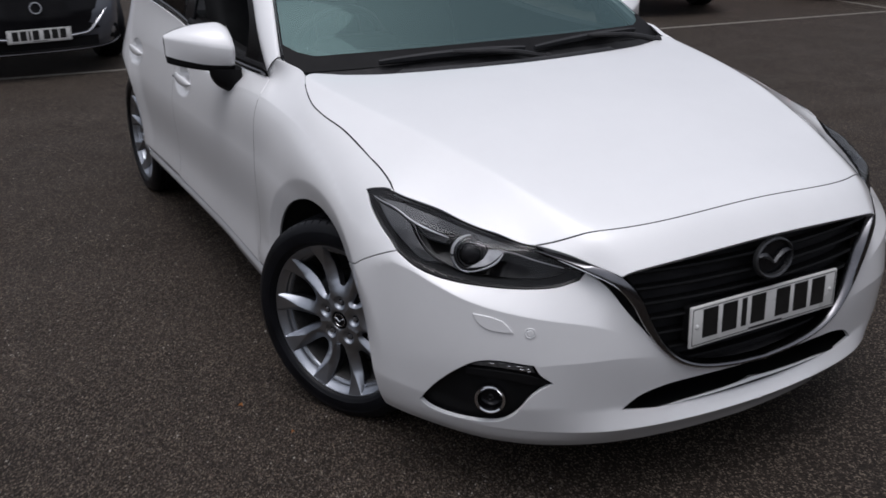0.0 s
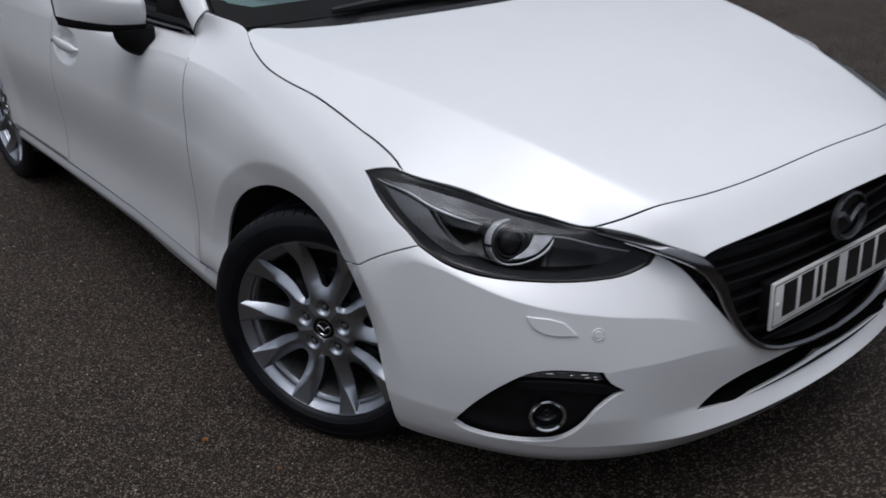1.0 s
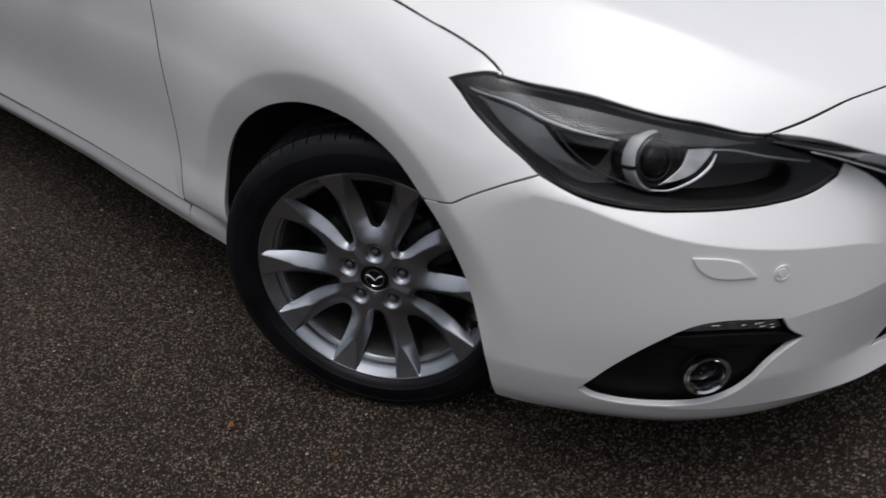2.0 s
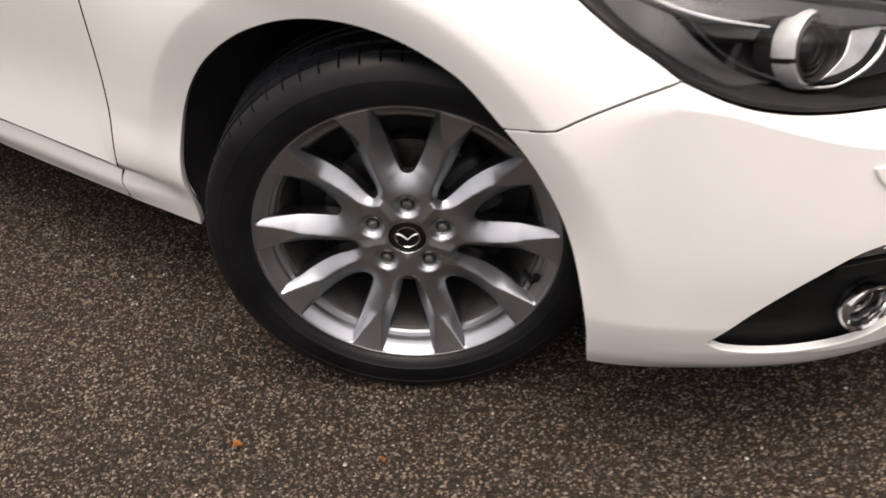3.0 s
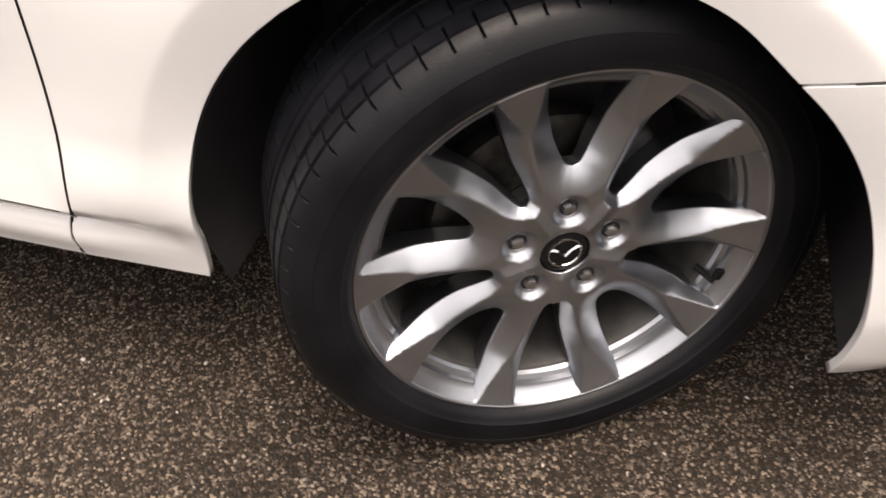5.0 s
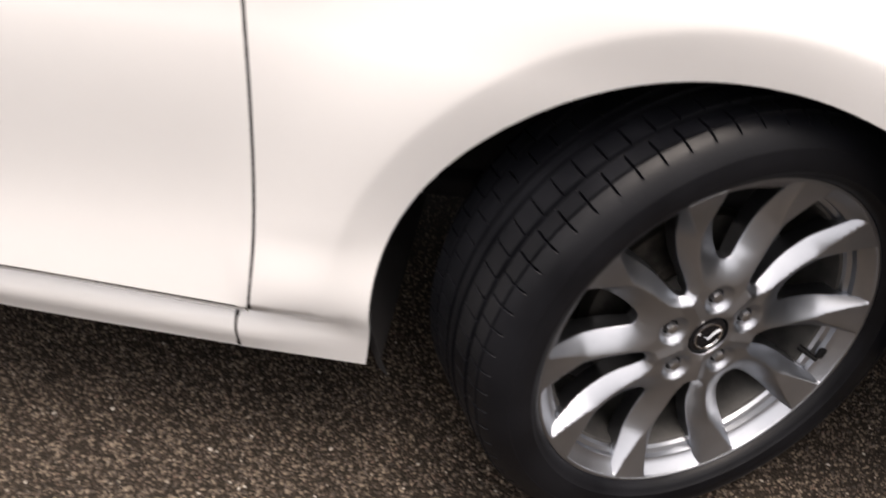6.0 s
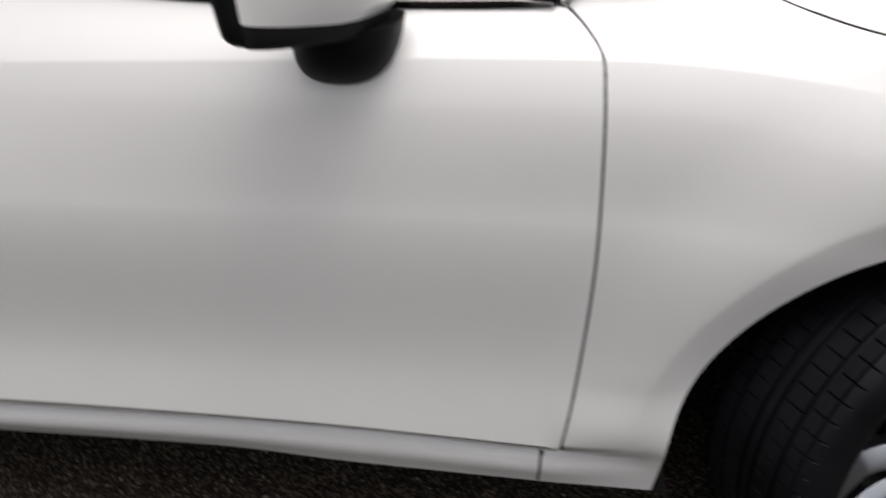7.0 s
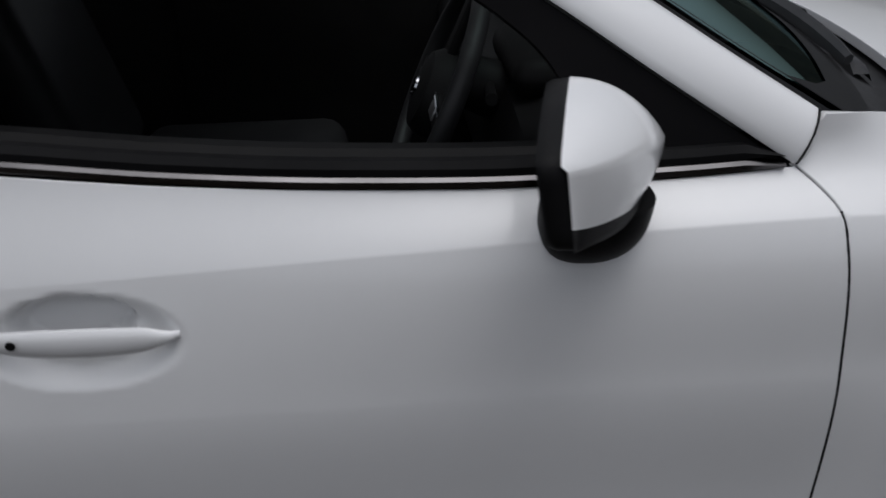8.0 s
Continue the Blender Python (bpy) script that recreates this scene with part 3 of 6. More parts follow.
def scatter(name, xr, yr, count, size, seed, label, tops=6, material=None):
    """Loose and bedded chips of stone, a squashed lump each."""
    rng = np.random.default_rng(seed)
    c = np.stack([rng.uniform(*xr, count), rng.uniform(*yr, count)], 1)
    r = size[0] + (size[1] - size[0]) * rng.random(count) ** 1.8
    spin = rng.uniform(0, 2 * np.pi, count)
    long_ = rng.uniform(.6, 1.0, count)
    w = np.linspace(0, 2 * np.pi, tops, endpoint=False)
    V = np.zeros((count, 2 * tops + 1, 3))
    for k in range(tops):
        jit = rng.uniform(.6, 1.25, count)
        lx, ly = np.cos(w[k]) * r * jit, np.sin(w[k]) * r * jit * long_
        X, Y = lx * np.cos(spin) - ly * np.sin(spin), lx * np.sin(spin) + ly * np.cos(spin)
        V[:, k] = np.stack([c[:, 0] + X, c[:, 1] + Y, np.full(count, -.0008)], 1)
        V[:, tops + k] = np.stack([c[:, 0] + X * .68, c[:, 1] + Y * .68, r * rng.uniform(.16, .45, count)], 1)
    V[:, -1] = np.stack([c[:, 0] + rng.normal(0, .12, count) * r, c[:, 1], r * rng.uniform(.4, .62, count)], 1)
    f = []
    for k in range(tops):
        j = (k + 1) % tops
        f += [(k, j, tops + j), (k, tops + j, tops + k), (tops + k, tops + j, 2 * tops)]
    F = (np.array(f)[None] + (np.arange(count) * (2 * tops + 1))[:, None, None]).reshape(-1, 3)
    me = bpy.data.meshes.new(name)
    me.vertices.add(V.size // 3)
    me.vertices.foreach_set("co", V.ravel())
    me.loops.add(F.size)
    me.loops.foreach_set("vertex_index", F.ravel())
    me.polygons.add(len(F))
    me.polygons.foreach_set("loop_start", np.arange(len(F)) * 3)
    me.polygons.foreach_set("loop_total", np.full(len(F), 3))
    me.update(calc_edges=True)
    me.materials.append(material or STONE)
    return tagged(new(name, me), label, "gravel", kind="stuff")


def line_strip(a, b, width):
    a, b = np.array(a, float), np.array(b, float)
    d = (b - a) / np.linalg.norm(b - a)
    n = np.array([-d[1], d[0]]) * width / 2
    rows = []
    k = 40
    rng = np.random.default_rng(5)
    for u in np.linspace(0, 1, k):
        p = a + (b - a) * u
        j = rng.normal(0, .006, 2)
        l, r = p - n * (1 + j[0] * 4), p + n * (1 + j[1] * 4)
        rows.append([(l[0], l[1], .0005), (l[0], l[1], .004), (r[0], r[1], .004), (r[0], r[1], .0005)])
    ob = part("road_marking", loft(rows), LINE, None)
    return tagged(ob, "worn white painted parking bay line on asphalt", "road marking", "bay lines", "structure")


def leaf(x, y, size, turn):
    rows = []
    for u in np.linspace(0, 1, 7):
        wd = size * .36 * math.sin(math.pi * (u ** .8)) + .0006
        z = .009 + .006 * math.sin(u * 3.0)
        rows.append([(size * (u - .5), -wd, z + .004), (size * (u - .5), 0, z), (size * (u - .5), wd, z + .005)])
    bm = loft(rows)
    bmesh.ops.solidify(bm, geom=bm.faces[:], thickness=.0008)
    ob = part("fallen_leaf", bm, LEAF, None)
    ob.matrix_basis = pose(x, y, -.002, 4, -6, turn)
    return tagged(ob, "small curled orange dead leaf lying on asphalt", "leaf", "fallen leaves")


ground_sheet()
line_strip((-6.75, -2.4), (-5.40, 9.0), .075)
line_strip((-5.40, 9.0), (-8.6, 9.6), .075)


def unseen_wall(name, a, b, height):
    a, b = np.array(a, float), np.array(b, float)
    d = (b - a) / np.linalg.norm(b - a)
    n = np.array([-d[1], d[0]]) * .15
    rows = [[(*(p - n), 0), (*(p - n), height), (*(p + n), height), (*(p + n), 0)] for p in (a, b)]
    ob = part(name, loft(rows, closed=True, caps=True), UNSEEN_WALL, None)
    return tagged(ob, "unseen plain dark wall added to hold back low sky light", "wall", kind="structure")


# Unseen walls, added to keep low sky light off the flank and nose.
unseen_wall("unseen_wall_east", (-26, -9), (9, -9), 1.8)
unseen_wall("unseen_wall_north", (9, -9), (9, 24), 2.0)
unseen_wall("unseen_wall_west", (9, 24), (-26, 24), 2.2)
unseen_wall("unseen_wall_south", (-26, 24), (-26, -9), 3.0)

# ---- the white car ----
car = thing("car", "white hatchback car with clear headlamps, parked on asphalt", "car")


def sheet(name, surf, loop, material, parent, label="", both=True, **kw):
    data = panel_data(surf, loop, **kw)
    return pair(name, data, material, parent, label) if both else [link_mesh(name, data[0], data[1], material, parent, label, normals=data[2])]


def sx(x):
    return x - .25


def top(u, v):
    return np.stack([u, v, bonnet_z(u, v)], -1)


def glasshouse(x, z):
    return np.stack([x, -green(x, z), z], -1)


STEP = .012
panel_data.sign = 1
# outlines in (s, z) on the body's side
DOOR_SEAM = [(-.865, .947), (-.840, .926), (-.8205, .902), (-.815, .86), (-.811, .78), (-.8085, .65), (-.811, .56), (-.8155, .48), (-.822, .40), (-.834, .3065)]
SHUT_LINE = [(s, float(SHUT(s))) for s in (.06, .033, -.04, -.111, -.282, -.4, -.495, -.56, -.616, -.645, -.66)]
LAMP_UP = [(-.032, .785), (.0, .794), (.03, .797), (.06, .794)]
LAMP_LOW = [(.166, .674), (.132, .695), (.09, .717), (.037, .748), (-.01, .775), (-.032, .785)]
JOINT_LOW, JOINT_UP = [(-.057, .579), (-.014, .592), (.024, .604)], [(.024, .604), (.055, .6245), (.09, .643), (.13, .661), (.166, .674)]
JOINT = JOINT_LOW + JOINT_UP[1:]


def arch(cx, a0, a1, k=14):
    """The wheel opening's edge from one angle to another, flatter towards the back."""
    out = []
    for w in np.linspace(radians(a0), radians(a1), k):
        r = ARCH[2] + .003 * max(0, -math.cos(w)) ** 2 + .006 * max(0, math.cos(w)) ** 2 - .004 * math.sin(w) ** 4
        out.append((sx(cx + r * math.cos(w)), ARCH[1] + r * math.sin(w)))
    return out


arch_back = [(-.685, .206), (-.679, .26)] + arch(ARCH[0], 176, 128, 8)
arch_front = arch(ARCH[0], 128, 54, 12)[:-1] + [(-.057, .579)]
fender_loop = outline(STEP, DOOR_SEAM, [(-.834, .3065), (-.850, .296), (-.860, .280)], [(-.860, .280), (-.862, .208)], [(-.862, .208), (-.685, .206)],
                      arch_back, arch_front, JOINT_LOW, JOINT_UP, LAMP_LOW, LAMP_UP, SHUT_LINE, [(-.66, .981), (-.70, .993), (-.77, 1.006), (-.828, 1.010)], [(-.828, 1.010), (-.846, .98), (-.865, .947)])
FINE = (-.013, -.006, -.002, .002, .006, .013)
CREASE = (ROWS[6][0], FINE, -4, -.42)
RING = (sx(ARCH[0]), ARCH[1], .418, .446)
sheet("front_fender", body, fender_loop, WHITE, car, step=.014, lines=(CREASE,), rings=(RING,))

# front bumper
bumper_arch_run = [(-.057, .579), (-.020, .545), (.016, .494), (.041, .436), (.060, .363), (.071, .283), (.070, .186)]
LAMP_BELLY = [(.166, .674), (.223, .651), (.284, .634), (.348, .625), (.417, .622), (.481, .621), (.553, .622), (.614, .627), (.672, .641)]
bumper_loop = outline(STEP, JOINT_LOW, JOINT_UP, LAMP_BELLY, [(.672, .641), (.69, .659)],
                      [(.69, .659), (.735, .632), (.785, .57), (.853, .492), (.914, .430), (.979, .392), (1.092, .364), (FRONT, .356)],
                      [(FRONT, .356), (FRONT, .172)], [(FRONT, .172), (.9, .172), (.54, .174), (.24, .18), (.070, .186)], bumper_arch_run[::-1])
POCKET = outline(STEP, [(.242, .276), (.295, .340), (.36, .400), (.417, .437), (.466, .447), (.556, .442)], [(.556, .442), (.572, .416), (.602, .394)],
                 [(.602, .394), (.578, .380), (.546, .350), (.508, .296), (.466, .268), (.379, .256), (.303, .255), (.262, .262), (.242, .276)])
INTAKE = outline(STEP, [(.789, .296), (.834, .328), (.90, .346), (.98, .350), (FRONT, .344)], [(FRONT, .344), (FRONT, .292)], [(FRONT, .292), (1.0, .290), (.88, .288), (.789, .296)])
data = panel_data(body, bumper_loop, (POCKET, INTAKE), step=.014, edge=FRONT, lines=((ROWS[2][0], FINE, .3, 2), (ROWS[5][0], FINE, .16, 2), (ROWS[4][0], FINE, .55, .93)))
data = joined(data, mirrored(data))
bumper = link_mesh("front_bumper", data[0], data[1], WHITE, car, normals=data[2])


def deep(d):
    def f(s, z):
        x, y, nx, ny = plan(s)
        p = body(s, z)
        return np.stack([p[..., 0] - nx * d, p[..., 1] + ny * d, p[..., 2]], -1)
    return f


def smooth_nose(d):
    """The plan line raised straight up, set in by d."""
    def f(s, z):
        x, y, nx, ny = plan(s)
        return np.stack([x - nx * d, -(y - ny * d), z + 0 * x], -1)
    return f


# fog lamp pocket, its lamp and ring
pocket = panel_data(deep(.022), outline(STEP, [(.225, .262), (.295, .355), (.36, .415), (.417, .450), (.466, .458), (.58, .452)], [(.58, .452), (.622, .392)], [(.622, .392), (.52, .28), (.466, .252), (.303, .24), (.225, .262)]), step=.015, depth=0)
pair("fog_lamp_surround", pocket, BLACK_PLASTIC, bumper, "matt black plastic fog lamp surround")
lip = panel_data(deep(.004), outline(.008, [(.385, .416), (.466, .420), (.556, .412), (.606, .392)], [(.606, .392), (.57, .386), (.48, .396), (.385, .396)], [(.385, .396), (.385, .416)]), step=.01, depth=.02)
pair("fog_lamp_brow", lip, BLACK_PLASTIC, bumper)
drl = panel_data(deep(.006), outline(.008, [(.385, .422), (.425, .437), (.466, .443), (.553, .438)], [(.553, .438), (.562, .420)], [(.562, .420), (.47, .426), (.385, .422)]), step=.008, depth=.01)
DRL_LENS = varied("running_lamp_lens", (.07, .072, .075), (.16, .163, .165), 60.0, (.10, .2), metal=.5)
pair("running_lamp", drl, DRL_LENS, bumper, "clear daytime running lamp strip")
for s0, s1, z0, z1 in ((.445, .462, .434, .4375), (.492, .502, .431, .4355), (.513, .531, .432, .4365), (.521, .535, .425, .4295), (.538, .549, .427, .431), (.540, .551, .4215, .4245)):
    pair("lamp_reflector", panel_data(deep(.0048), outline(.003, [(s0, z0), (s1, z0 - .001)], [(s1, z0 - .001), (s1 - .002, z1)], [(s1 - .002, z1), (s0 + .002, z1)], [(s0 + .002, z1), (s0, z0)]), step=.004, gap=0, depth=.003), CHROME, bumper)


def on_nose(s, z, d=0.0):
    """Place and outward direction on the bumper."""
    e = 1e-3
    one = lambda a, b: body(np.array([a]), np.array([b]))[0]
    n = np.cross(one(s + e, z) - one(s - e, z), one(s, z + e) - one(s, z - e))
    n /= np.linalg.norm(n)
    return Vector(one(s, z) + n * d), Vector(n)


def set_on(bm, place, normal, roll=0.0):
    """Turn a mesh built along +z to stand on a place along a normal."""
    q = normal.to_track_quat("Z", "Y").to_matrix().to_4x4()
    bm.transform(Matrix.Translation(place) @ q @ Matrix.Rotation(radians(roll), 4, "Z"))
    return bm


for side in (1, -1):
    turn = (lambda b: b) if side > 0 else flip_y
    p, n = on_nose(.450, .334, -.003)
    n = (n + Vector((.16, .08, .06))).normalized()
    ring = lathe([(.0285, -.024), (.0300, -.004), (.0320, .003), (.0355, .0055), (.0390, .0040), (.0405, -.002), (.0405, -.014)], 40, "z")
    part("fog_ring", turn(set_on(ring, p, n)), CHROME, bumper, "chrome fog lamp ring")
    part("fog_lens", turn(set_on(lathe([(.0, -.012), (.012, -.0125), (.022, -.015), (.029, -.020)], 32, "z"), p, n)), GLOSS_BLACK, bumper, "dark fog lamp lens")
    part("fog_bulb_cap", turn(set_on(lathe([(.0, -.009), (.005, -.0095), (.008, -.012), (.009, -.016)], 24, "z"), p, n)), GLOSS_BLACK, bumper)
    p, n = on_nose(.546, .527, .0)
    part("parking_sensor", turn(set_on(lathe([(.0, .0028), (.0075, .0028), (.0085, .002), (.0086, .0005), (.0105, .0005), (.0115, .0022), (.0125, .0022), (.0132, -.002)], 28, "z"), p, n)), WHITE, bumper)

cover = panel_data(body, outline(.006, [(.405, .563), (.45, .560), (.478, .553)], [(.478, .553), (.492, .540), (.506, .525)], [(.506, .525), (.46, .525), (.438, .529)], [(.438, .529), (.418, .542), (.405, .563)]), step=.008, gap=0, depth=.008, lift=.0035)
pair("washer_cover", cover, WHITE, bumper)

back = smooth_nose(.16)
d = panel_data(back, outline(.03, [(.70, .20), (.70, .36)], [(.70, .36), (FRONT, .36)], [(FRONT, .36), (FRONT, .20)], [(FRONT, .20), (.70, .20)]), step=.05, depth=0, edge=FRONT)
d = joined(d, mirrored(d))
link_mesh("lower_intake", d[0], d[1], LINER, car, "black lower air intake", normals=d[2])
shelf = []
for s in np.linspace(.72, FRONT, 24):
    x, y, nx, ny = (float(v) for v in plan(s))
    shelf.append([(x - nx * .012, -(y - ny * .012), .286), (x - nx * .16, -(y - ny * .16), .25)])
shelf = shelf + [[(x, -y, z) for x, y, z in r] for r in shelf[::-1][1:]]
part("intake_floor", loft(shelf), BLACK_PLASTIC, bumper)
rows = []
for s in np.linspace(.72, FRONT, 24):
    x, y, nx, ny = (float(v) for v in plan(s))
    rows.append([(x - nx * .02, -(y - ny * .02), .362), (x - nx * .16, -(y - ny * .16), .362)])
rows = rows + [[(x, -y, z) for x, y, z in r] for r in rows[::-1][1:]]
part("intake_roof", loft(rows), LINER, bumper)

# bonnet and nose panel, cut from one sheet
panel_data.sign = 1
ys = np.linspace(-.583, .583, 25)
seam = [(float(seam_x(y)), float(y)) for y in ys]
left_edge = [(float(p[0]), float(-p[1])) for p in _e[::-1]]
right_edge = [(float(p[0]), float(p[1])) for p in _e]
HALF_BACK = [(-.424, .722), (-.412, .694), (-.395, .668), (-.371, .635), (-.347, .58), (-.326, .524), (-.302, .413), (-.284, .292), (-.270, .161)]
BACK = [(float(_e[0][0]), float(_e[0][1]))] + [(x, -y) for x, y in HALF_BACK] + [(-.262, 0)] + HALF_BACK[::-1] + [(float(_e[0][0]), float(-_e[0][1]))]
edge_front = (float(_e[-1][0]), float(_e[-1][1]))
seam[0], seam[-1] = edge_front, (edge_front[0], -edge_front[1])
bonnet_loop = outline(.016, right_edge, seam, left_edge, BACK[::-1])
WIDE = (-.03, -.019, -.011, -.005, 0, .005, .011, .019, .03)
FOLDS = ((FOLD_Y, WIDE, -1, 1), (lambda x: -FOLD_Y(x), WIDE, -1, 1))
sheet("bonnet", top, bonnet_loop, WHITE, car, both=False, step=.022, gap=.0012, depth=.018, lines=FOLDS)
lips = [(float(lip_x(y)), float(y)) for y in np.linspace(-.446, .446, 21)]
nose_loop = outline(.014, seam, [seam[-1], (.74, .514), (.817, .446)], lips[::-1], [(.817, -.446), (.74, -.514), seam[0]])
sheet("nose_panel", top, nose_loop, WHITE, car, both=False, step=.012, gap=.0012, depth=.02, lines=FOLDS)

# grille: chrome wing, backing, slats, badge and plate
wing = [tuple(top(np.array(seam[0][0] + .005), np.array(seam[0][1] + .0)) + np.array((.0, -.004, -.006))), (.735, -.519, .682), (.806, -.455, .652)]
for s, z in ((.80, .60), (.832, .54), (.878, .472), (.935, .420), (1.0, .392), (1.10, .375), (FRONT, .368)):
    x, y, nx, ny = (float(v) for v in plan(s))
    wing.append((x + .004 * nx, -(y + .004 * ny), z))
outer, inner = np.array(wing), []
line = smooth_line(wing, .015)
t = np.gradient(line, axis=0)
t /= np.linalg.norm(t, axis=1)[:, None]
rows = []
prog = np.linspace(0, 1, len(line))
width = spline((0, .004), (.12, .010), (.24, .024), (.36, .022), (.6, .011), (.75, .009), (1, .009))(prog)
for p, d, w in zip(line, t, width):
    fwd = np.array((1.0, -.35 if p[1] < -.2 else -.35 * p[1] / -.2, .12))
    a = np.cross(d, fwd)
    a /= np.linalg.norm(a)
    f = np.cross(a, d)
    f /= np.linalg.norm(f)
    f *= np.sign(f[0])
    a *= np.sign(a[1]) if abs(a[1]) > .4 else np.sign(a[2])
    prof = ((-.5, -.02), (-.5, -.002), (-.38, .005), (.1, .006), (.62, .001), (.9, -.012), (.9, -.03))
    rows.append([p + a * w * k + f * h for k, h in prof])
full = rows + [[np.array((q[0], -q[1], q[2])) for q in r] for r in rows[::-1][1:]]
part("chrome_wing", loft(full), DARK_CHROME, car, "dark chrome wing along the grille edge", sharp=40)
edge = [r[1] * .6 + r[2] * .4 for r in rows[4:]]
edge = edge + [np.array((q[0], -q[1], q[2])) for q in edge[::-1][1:]]
part("chrome_edge", tube(edge, .0024, 8), CHROME, car, "bright chrome line round the grille")

grille = part("grille", loft([[(x - nx * .07, -(y - ny * .07) * k, z) for z in (.36, .45, .55, .64, .72)] for k, s in [(1, s) for s in np.linspace(.72, FRONT, 22)] + [(-1, s) for s in np.linspace(FRONT, .72, 22)[1:]] for x, y, nx, ny in [tuple(float(v) for v in plan(s))]]), LINER, car, "black slatted grille")
for z, s0, out in ((.668, .80, .018), (.622, .795, .022), (.578, .81, .026), (.534, .835, .028), (.490, .865, .030), (.446, .90, .030), (.405, .97, .032)):
    rows = []
    for k, s in [(1, s) for s in np.linspace(s0, FRONT, 18)] + [(-1, s) for s in np.linspace(FRONT, s0, 18)[1:]]:
        x, y, nx, ny = (float(v) for v in plan(s))
        q = lambda d, h: (x - nx * d, -(y - ny * d) * k, h)
        rows.append([q(out, z), q(out - .003, z - .004), q(out, z - .009), q(out + .03, z - .016), q(out + .03, z - .004)])
    part("slat", loft(rows, closed=True, caps=True), BLACK_PLASTIC, grille)

# badge: a plain ring and wing shape
bc = Vector((.868, 0, .644))
rows = []
for w in np.linspace(0, 2 * np.pi, 49):
    c = np.array((-.10 * .05 * math.sin(w), .062 * math.cos(w), .049 * math.sin(w)))
    o = np.array((0, math.cos(w), math.sin(w)))
    f = np.array((1.0, 0, 0))
    rows.append([np.array(bc) + c + o * a + f * h for a, h in ((-.006, -.004), (-.004, .006), (.0, .009), (.004, .006), (.006, -.004))])
part("badge_ring", loft(rows), SMOKED, grille, "plain dark chrome badge ring")
part("badge_disc", set_on(lathe([(0, .0), (.052, .0), (.054, -.006)], 32, "z"), bc - Vector((.004, 0, 0)), Vector((1, 0, 0))), GLOSS_BLACK, grille)
for k in (1, -1):
    rows = [[(bc.x + .002, bc.y + k * y, bc.z + z - h), (bc.x + .009, bc.y + k * y, bc.z + z), (bc.x + .002, bc.y + k * y, bc.z + z + h)] for y, z, h in ((.0, -.012, .004), (.012, .0, .006), (.028, .010, .008), (.045, .014, .006), (.056, .012, .002))]
    part("badge_bar", loft(rows), SMOKED, grille)


def number_plate(parent, place, size=(.52, .111)):
    plate = part("number_plate", block(-size[0] / 2, size[0] / 2, -.004, .004, -size[1] / 2, size[1] / 2, .003, 2), PLATE, parent, "white number plate with seven dark bars")
    plate.matrix_basis = place
    w = (.055, .055, .022, .055, .055, .055, .055)
    x = -.5 * (sum(w) + .011 * 5 + .033)
    for i, k in enumerate(w):
        if i == 4:
            x += .022
        part("bar", block(x, x + k - .004, -.0052, -.0035, -.034, .044, .001, 1), INK, plate)
        x += k + .011
    rim = [(-size[0] / 2 + .006, size[0] / 2 - .006), (-size[1] / 2 + .006, size[1] / 2 - .006)]
    for a, b, c, d in ((rim[0][0], rim[0][1], rim[1][0], rim[1][0] + .0018), (rim[0][0], rim[0][1], rim[1][1] - .0018, rim[1][1]), (rim[0][0], rim[0][0] + .0018, *rim[1]), (rim[0][1] - .0018, rim[0][1], *rim[1])):
        part("border", block(a, b, -.0048, -.0035, c, d, 0), INK, plate)
    for k in (-1, 1):
        cap = lathe([(0, -.007), (.004, -.0068), (.006, -.0055), (.0065, -.004)], 16, "y")
        bmesh.ops.translate(cap, vec=(k * .238, 0, 0), verts=cap.verts)
        part("screw_cap", cap, PLATE, plate)
    part("maker_strip", block(-.06, .06, -.0048, -.0035, -.047, -.043, 0), INK, plate)
    return plate


number_plate(car, pose(.861, 0, .503, 0, 0, 90) @ pose(0, 0, 0, -2, 0, 0))
part("plate_holder", block(.82, .855, -.25, .25, .455, .55, .006), BLACK_PLASTIC, grille)


# ---- headlamps ----
LAMP_LOOP = outline(.009, LAMP_BELLY, [(.672, .641), (.69, .659)], [(.69, .659), (.62, .690), (.549, .716)], [(s, float(LAMP_TOP(s))) for s in (.549, .413, .276, .166, .06)],
                    LAMP_UP[::-1], LAMP_LOW[::-1])


def lamp_shell(d):
    def f(s, z):
        x, y, nx, ny = plan(s)
        p = body(s, z)
        k = d * ramp(-.03, .12, s)
        return np.stack([p[..., 0] - nx * k, p[..., 1] + ny * k, p[..., 2] - .1 * k], -1)
    return f


def inner_shell(d):
    """The lamp's face set back along its own normal."""
    def f(s, z):
        e = .012
        n = np.cross(body(s + e, z) - body(s - e, z), body(s, z + e) - body(s, z - e))
        n /= np.linalg.norm(n, axis=-1)[..., None]
        return body(s, z) - n * (d * ramp(-.03, .10, s))[..., None]
    return f


LAMP_BASE = spline((-.032, .784), (.037, .747), (.09, .716), (.166, .674), (.223, .651), (.284, .634), (.348, .625), (.481, .621), (.614, .627), (.69, .655))


def lamp_skin(s, z):
    """The cover's outer face, swelling between its edges."""
    lo, hi = LAMP_BASE(s), LAMP_TOP(np.minimum(s, .549))
    u = np.clip((z - lo) / np.maximum(hi - lo, .02), 0, 1)
    k = .036 * np.sin(math.pi * u ** 1.7) * ramp(.04, .22, s) * ramp(.60, .36, s)
    x, y, nx, ny = plan(s)
    p = body(s, z)
    return np.stack([p[..., 0] + nx * k, p[..., 1] - ny * k, p[..., 2] + .35 * k], -1)


